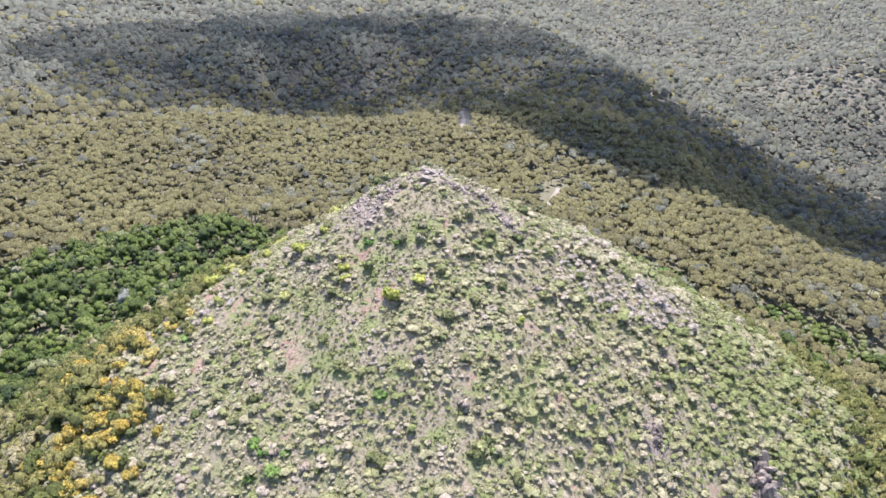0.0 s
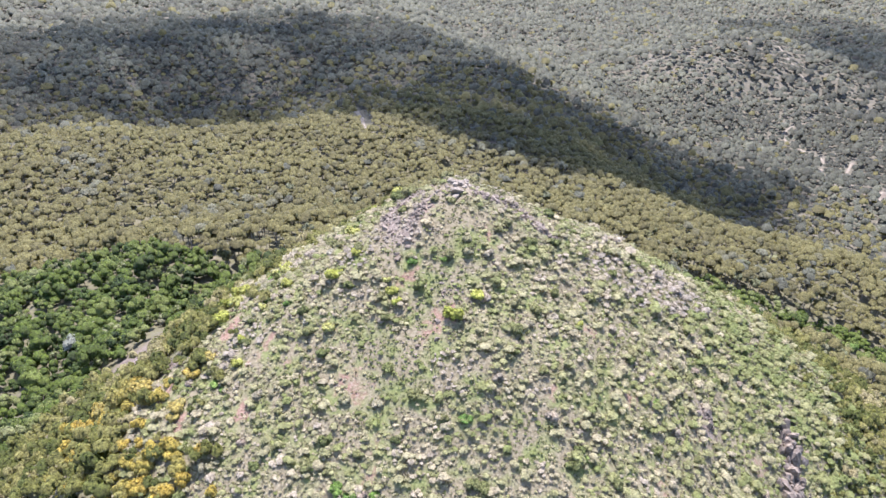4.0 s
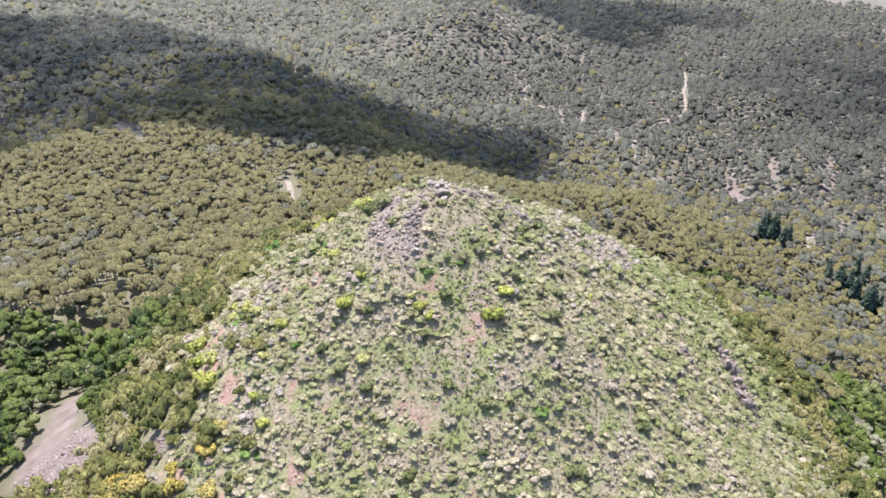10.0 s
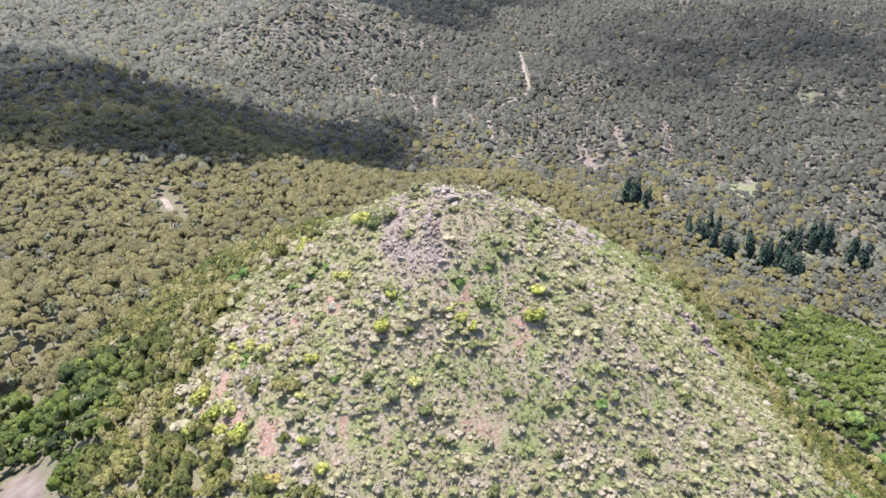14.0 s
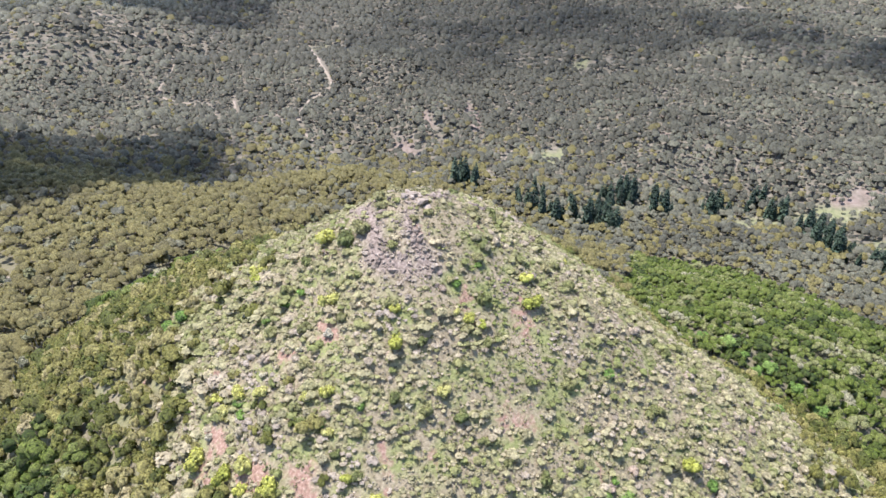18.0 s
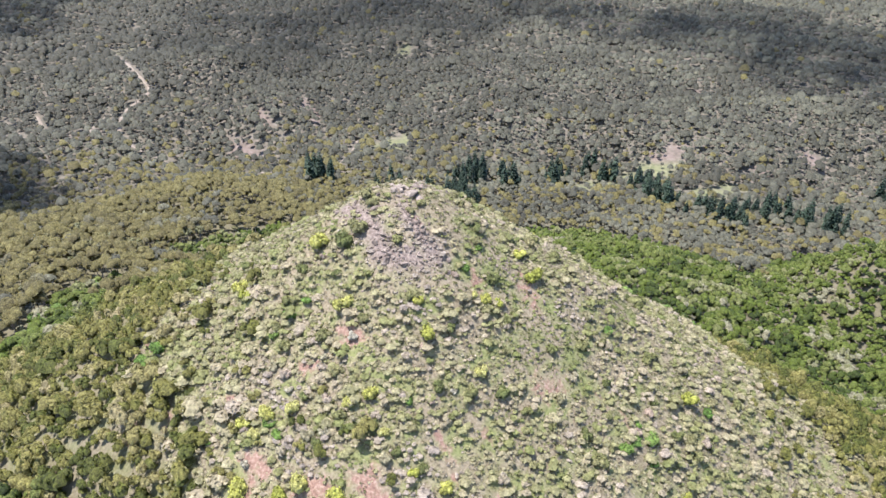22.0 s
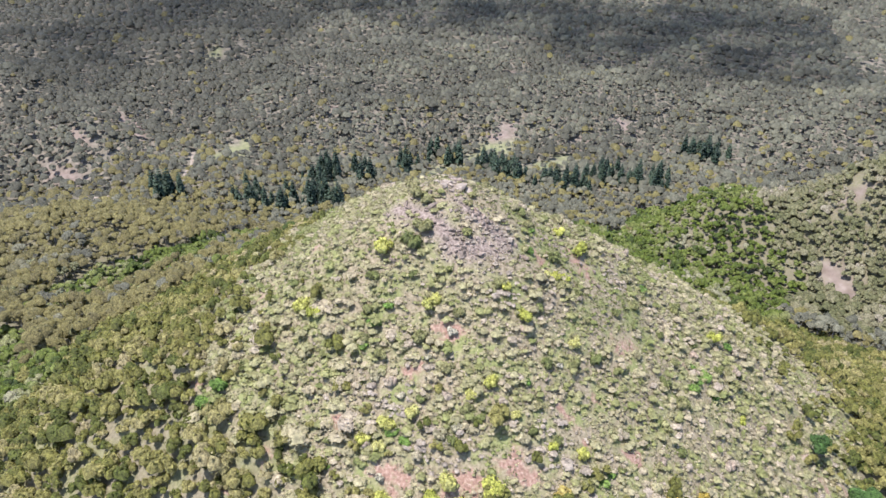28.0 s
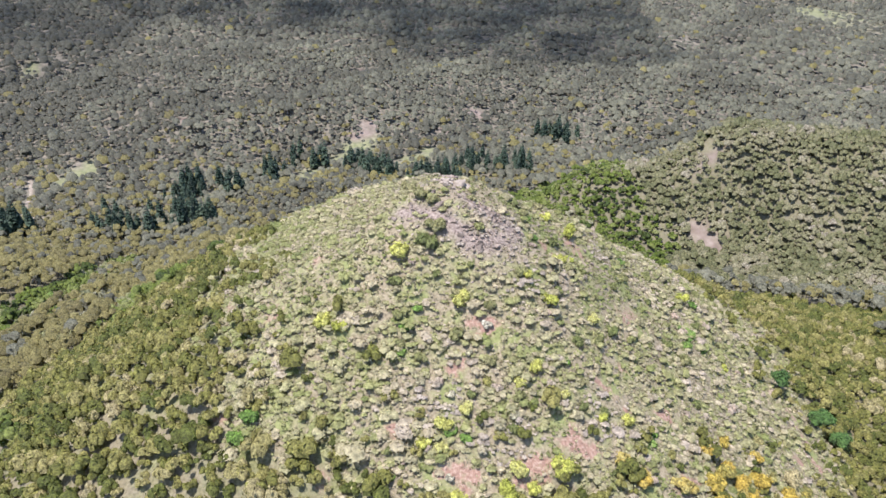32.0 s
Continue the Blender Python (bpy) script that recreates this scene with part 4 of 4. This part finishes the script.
def gum_maker(seed):
    def make():
        leaves, wood = gum_template(seed, 190, 0.15)
        return plant("gum_tree", leaves, wood, TREE_LEAF, GREY_BARK, "olive-green gum tree with an open crown and pale trunk", "tree", "gum trees below the hill", "trunk", "crown")
    return make


def gum_side(x, y):
    r, turn = hill_turn(x, y)
    return (r > 95) & (r < 260) & (turn > -40) & (turn < 120) & (in_jungle(x, y) < 0.4) & (in_thicket(x, y) < 0.4) & off_track(x, y)


put_all([gum_maker(401 + i) for i in range(6)], scattered(rnd, gum_side, 240, -80, 240, 130, 380, 5.5), rnd, 3.2, 0.25, (0.9, 1.25))


def wet_maker(seed):
    def make():
        leaves, _ = round_template(seed, 330, 0.105, 1.05, 12, 1.4)
        wood = merge([stick((0, 0, -0.3), (0, 0, 1.0), 0.09, 0.05, 5), stick((0, 0, 0.8), (0.4, 0.2, 1.3), 0.04, 0.015, 4), stick((0, 0, 0.8), (-0.3, -0.3, 1.3), 0.04, 0.015, 4)])
        return plant("rainforest_tree", leaves, wood, WET_LEAF, DARK_BARK, "dense dark green rainforest tree in the gully", "tree", "rainforest trees", "trunk", "crown")
    return make


put_all([wet_maker(421 + i) for i in range(6)], scattered(rnd, lambda x, y: (in_jungle(x, y) > 0.6) & (in_scrub(x, y) < 0.5) & (x < 0) & (blobs(CLEAR, x, y) < 0.2), 170, -190, -35, 130, 300, 5.0), rnd, 3.2, 0.25, (0.85, 1.25))
put_all([wet_maker(431 + i) for i in range(4)], scattered(rnd, lambda x, y: (in_jungle(x, y) > 0.6) & (in_thicket(x, y) < 0.5) & (x > 0), 110, 90, 330, -130, 120, 6.0), rnd, 3.0, 0.25, (0.7, 1.0))


# ---- pines ----
def pine_maker(seed):
    def make():
        rng = np.random.RandomState(seed)
        tiers = 11
        lv = []
        for i in range(tiers):
            t = i / (tiers - 1)
            rad = (1 - t) ** 0.8 * 0.16 + 0.02
            z = 0.14 + 0.84 * t
            arms = 7 if i < 8 else 5
            for k in range(arms):
                a = 2 * math.pi * (k + rng.uniform(-0.3, 0.3)) / arms + i
                c = np.array([[math.cos(a) * rad * 0.6, math.sin(a) * rad * 0.6, z]])
                lv.append(tri_cloud(rng, c, np.array([rad * 0.45]), 5, rad * 0.5, 0.1, 0.6))
        wood = stick((0, 0, -0.03), (0, 0, 0.97), 0.016, 0.003, 5)
        return plant("pine_tree", merge(lv), wood, PINE_LEAF, DARK_BARK, "tall narrow dark blue-green pine on the valley floor", "tree", "pines along the creek", "trunk", "crown")
    return make


PINES = [(392, 264), (380, 256), (369, 201), (366, 188), (387, 167), (377, 152), (376, 133), (452, 137), (453, 107), (431, 102), (485, 64), (481, 57), (517, 32), (506, 10), (469, -12), (453, -19), (426, -18), (411, -27),
         (401, -44), (386, -59), (396, -79), (410, -112), (389, -124), (382, -142), (485, -237), (465, -255), (385, 192), (394, 150), (445, 136), (463, 68), (443, -20), (381, -66), (398, -98), (391, -128), (404, -156), (475, -240), (364, 176), (425, 150)]
more = []
for x, y in PINES:
    more.append((x, y))
    for _ in range(5):
        more.append((x + rnd.uniform(-10, 10), y + rnd.uniform(-10, 10)))
put_all([pine_maker(501 + i) for i in range(4)], more, rnd, 20.0, 0.35, (0.9, 1.15))


# ---- rocks ----
def stone_material(name, a, b, c):
    m, nt, bsdf = material(name)
    col = ramp(nt, noise_tex(nt, 0.9, 6), [(0.28, a), (0.5, b), (0.72, c)])
    hs = nt.nodes.new("ShaderNodeHueSaturation")
    nt.links.new(col, hs.inputs["Color"])
    nt.links.new(maths(nt, "ADD", maths(nt, "MULTIPLY", nt.nodes.new("ShaderNodeObjectInfo").outputs["Random"], 0.5), 0.75), hs.inputs["Value"])
    nt.links.new(hs.outputs[0], bsdf.inputs["Base Color"])
    bsdf.inputs["Roughness"].default_value = 0.9
    bump(nt, bsdf, noise_tex(nt, 0.35, 6), 0.9, 0.15)
    return m


ROCK = stone_material("grey_rock", (0.075, 0.058, 0.046), (0.17, 0.135, 0.108), (0.29, 0.238, 0.19))
PALE_ROCK = stone_material("pale_rock", (0.16, 0.13, 0.10), (0.25, 0.208, 0.165), (0.33, 0.28, 0.225))


def rock_mesh(seed, mat):
    bm = bmesh.new()
    bmesh.ops.create_icosphere(bm, subdivisions=2, radius=1.0)
    noise.seed_set(seed + 1)
    off = Vector((seed * 7.3, seed * 3.1, seed * 1.7))
    rng = random.Random(seed)
    planes = [(Vector((rng.gauss(0, 1), rng.gauss(0, 1), rng.gauss(0, 0.8))).normalized(), rng.uniform(0.35, 0.8)) for _ in range(9)]
    for v in bm.verts:
        d = v.co.normalized()
        cut = min(1.0, *(h / max(d.dot(n), 1e-3) for n, h in planes))
        v.co = d * cut * (1 + 0.18 * noise.noise(d * 2.6 + off))
    me = bpy.data.meshes.new("rock")
    bm.to_mesh(me)
    bm.free()
    me.materials.append(mat)
    return me


ROCKS = [rock_mesh(i, ROCK) for i in range(6)]
PALE_ROCKS = [rock_mesh(20 + i, PALE_ROCK) for i in range(3)]


def outcrop(line, count, wide, size, label, meshes=ROCKS, tall=0.7):
    """Rocks heaped along a line of the slope."""
    cx, cy = line[len(line) // 2]
    base = tagged(new("rock_outcrop"), label, "rocks")
    base.location = (cx, cy, float(height(cx, cy)))
    for _ in range(count):
        t = rnd.uniform(0, len(line) - 1.001)
        i = int(t)
        x = line[i][0] + (line[i + 1][0] - line[i][0]) * (t - i) + rnd.gauss(0, wide)
        y = line[i][1] + (line[i + 1][1] - line[i][1]) * (t - i) + rnd.gauss(0, wide)
        s = size * rnd.lognormvariate(0, 0.4)
        ob = new("rock", rnd.choice(meshes))
        ob.parent = base
        m = Matrix.Translation((x, y, float(height(x, y)) - s * 0.05)) @ Euler((rnd.uniform(-0.5, 0.5), rnd.uniform(-0.5, 0.5), rnd.uniform(0, 6.28))).to_matrix().to_4x4() @ Matrix.Diagonal((s, s * rnd.uniform(0.6, 1.2), s * tall * rnd.uniform(0.7, 1.3), 1))
        ob.matrix_basis = Matrix.Translation(-base.location) @ m


outcrop(RIDGE, 120, 0.55, 0.62, "jagged grey rock rib along the summit ridge")
outcrop(FACE, 150, 2.0, 0.45, "broken purple-grey rock face below the summit")
outcrop(SPUR, 90, 1.3, 0.38, "loose grey and tan rocks on the western spur")
outcrop(CRAG, 110, 1.3, 1.0, "dark grey crag breaking through the scrub", ROCKS, 1.5)
outcrop(SIDE_CRAG, 22, 0.9, 0.6, "small dark grey crag in the scrub of the eastern slope", ROCKS, 1.4)
outcrop(SLAB, 26, 0.8, 0.5, "pale sandy rock slab on the summit", PALE_ROCKS)
outcrop([(-9, 112), (-6, 110)], 30, 1.3, 0.35, "small grey stones lying in the dry grass")
outcrop([(-14, 104), (2, 112), (-2, 119)], 30, 2.0, 0.35, "small grey stones lying in the dry grass")


def scree():
    """Loose stones on the bare slope, too many to count."""
    rng = np.random.RandomState(71)
    x, y = jittered(rng, -85, -52, 120, 170, 0.55)
    keep = blobs(SCREE, x, y) > 0.4
    x, y = x[keep], y[keep]
    bm = bmesh.new()
    bmesh.ops.create_icosphere(bm, subdivisions=1, radius=1.0)
    bm.verts.ensure_lookup_table()
    v = np.array([w.co[:] for w in bm.verts]) * np.array([1, 0.8, 0.6])
    f = np.array([[w.index for w in p.verts] for p in bm.faces])
    bm.free()
    temps = [((v * (1 + 0.25 * rng.normal(size=(len(v), 1))), f), None) for _ in range(4)]
    stuff("scree", temps, x, y, 0.16 * rng.lognormal(0, 0.5, len(x)), rng.uniform(0, 1, len(x)), [dirt("scree_stone", (0.14, 0.105, 0.09), (0.215, 0.165, 0.142), (0.28, 0.23, 0.20))], "loose pinkish stones on a bare slope", "scree", rng)


scree()


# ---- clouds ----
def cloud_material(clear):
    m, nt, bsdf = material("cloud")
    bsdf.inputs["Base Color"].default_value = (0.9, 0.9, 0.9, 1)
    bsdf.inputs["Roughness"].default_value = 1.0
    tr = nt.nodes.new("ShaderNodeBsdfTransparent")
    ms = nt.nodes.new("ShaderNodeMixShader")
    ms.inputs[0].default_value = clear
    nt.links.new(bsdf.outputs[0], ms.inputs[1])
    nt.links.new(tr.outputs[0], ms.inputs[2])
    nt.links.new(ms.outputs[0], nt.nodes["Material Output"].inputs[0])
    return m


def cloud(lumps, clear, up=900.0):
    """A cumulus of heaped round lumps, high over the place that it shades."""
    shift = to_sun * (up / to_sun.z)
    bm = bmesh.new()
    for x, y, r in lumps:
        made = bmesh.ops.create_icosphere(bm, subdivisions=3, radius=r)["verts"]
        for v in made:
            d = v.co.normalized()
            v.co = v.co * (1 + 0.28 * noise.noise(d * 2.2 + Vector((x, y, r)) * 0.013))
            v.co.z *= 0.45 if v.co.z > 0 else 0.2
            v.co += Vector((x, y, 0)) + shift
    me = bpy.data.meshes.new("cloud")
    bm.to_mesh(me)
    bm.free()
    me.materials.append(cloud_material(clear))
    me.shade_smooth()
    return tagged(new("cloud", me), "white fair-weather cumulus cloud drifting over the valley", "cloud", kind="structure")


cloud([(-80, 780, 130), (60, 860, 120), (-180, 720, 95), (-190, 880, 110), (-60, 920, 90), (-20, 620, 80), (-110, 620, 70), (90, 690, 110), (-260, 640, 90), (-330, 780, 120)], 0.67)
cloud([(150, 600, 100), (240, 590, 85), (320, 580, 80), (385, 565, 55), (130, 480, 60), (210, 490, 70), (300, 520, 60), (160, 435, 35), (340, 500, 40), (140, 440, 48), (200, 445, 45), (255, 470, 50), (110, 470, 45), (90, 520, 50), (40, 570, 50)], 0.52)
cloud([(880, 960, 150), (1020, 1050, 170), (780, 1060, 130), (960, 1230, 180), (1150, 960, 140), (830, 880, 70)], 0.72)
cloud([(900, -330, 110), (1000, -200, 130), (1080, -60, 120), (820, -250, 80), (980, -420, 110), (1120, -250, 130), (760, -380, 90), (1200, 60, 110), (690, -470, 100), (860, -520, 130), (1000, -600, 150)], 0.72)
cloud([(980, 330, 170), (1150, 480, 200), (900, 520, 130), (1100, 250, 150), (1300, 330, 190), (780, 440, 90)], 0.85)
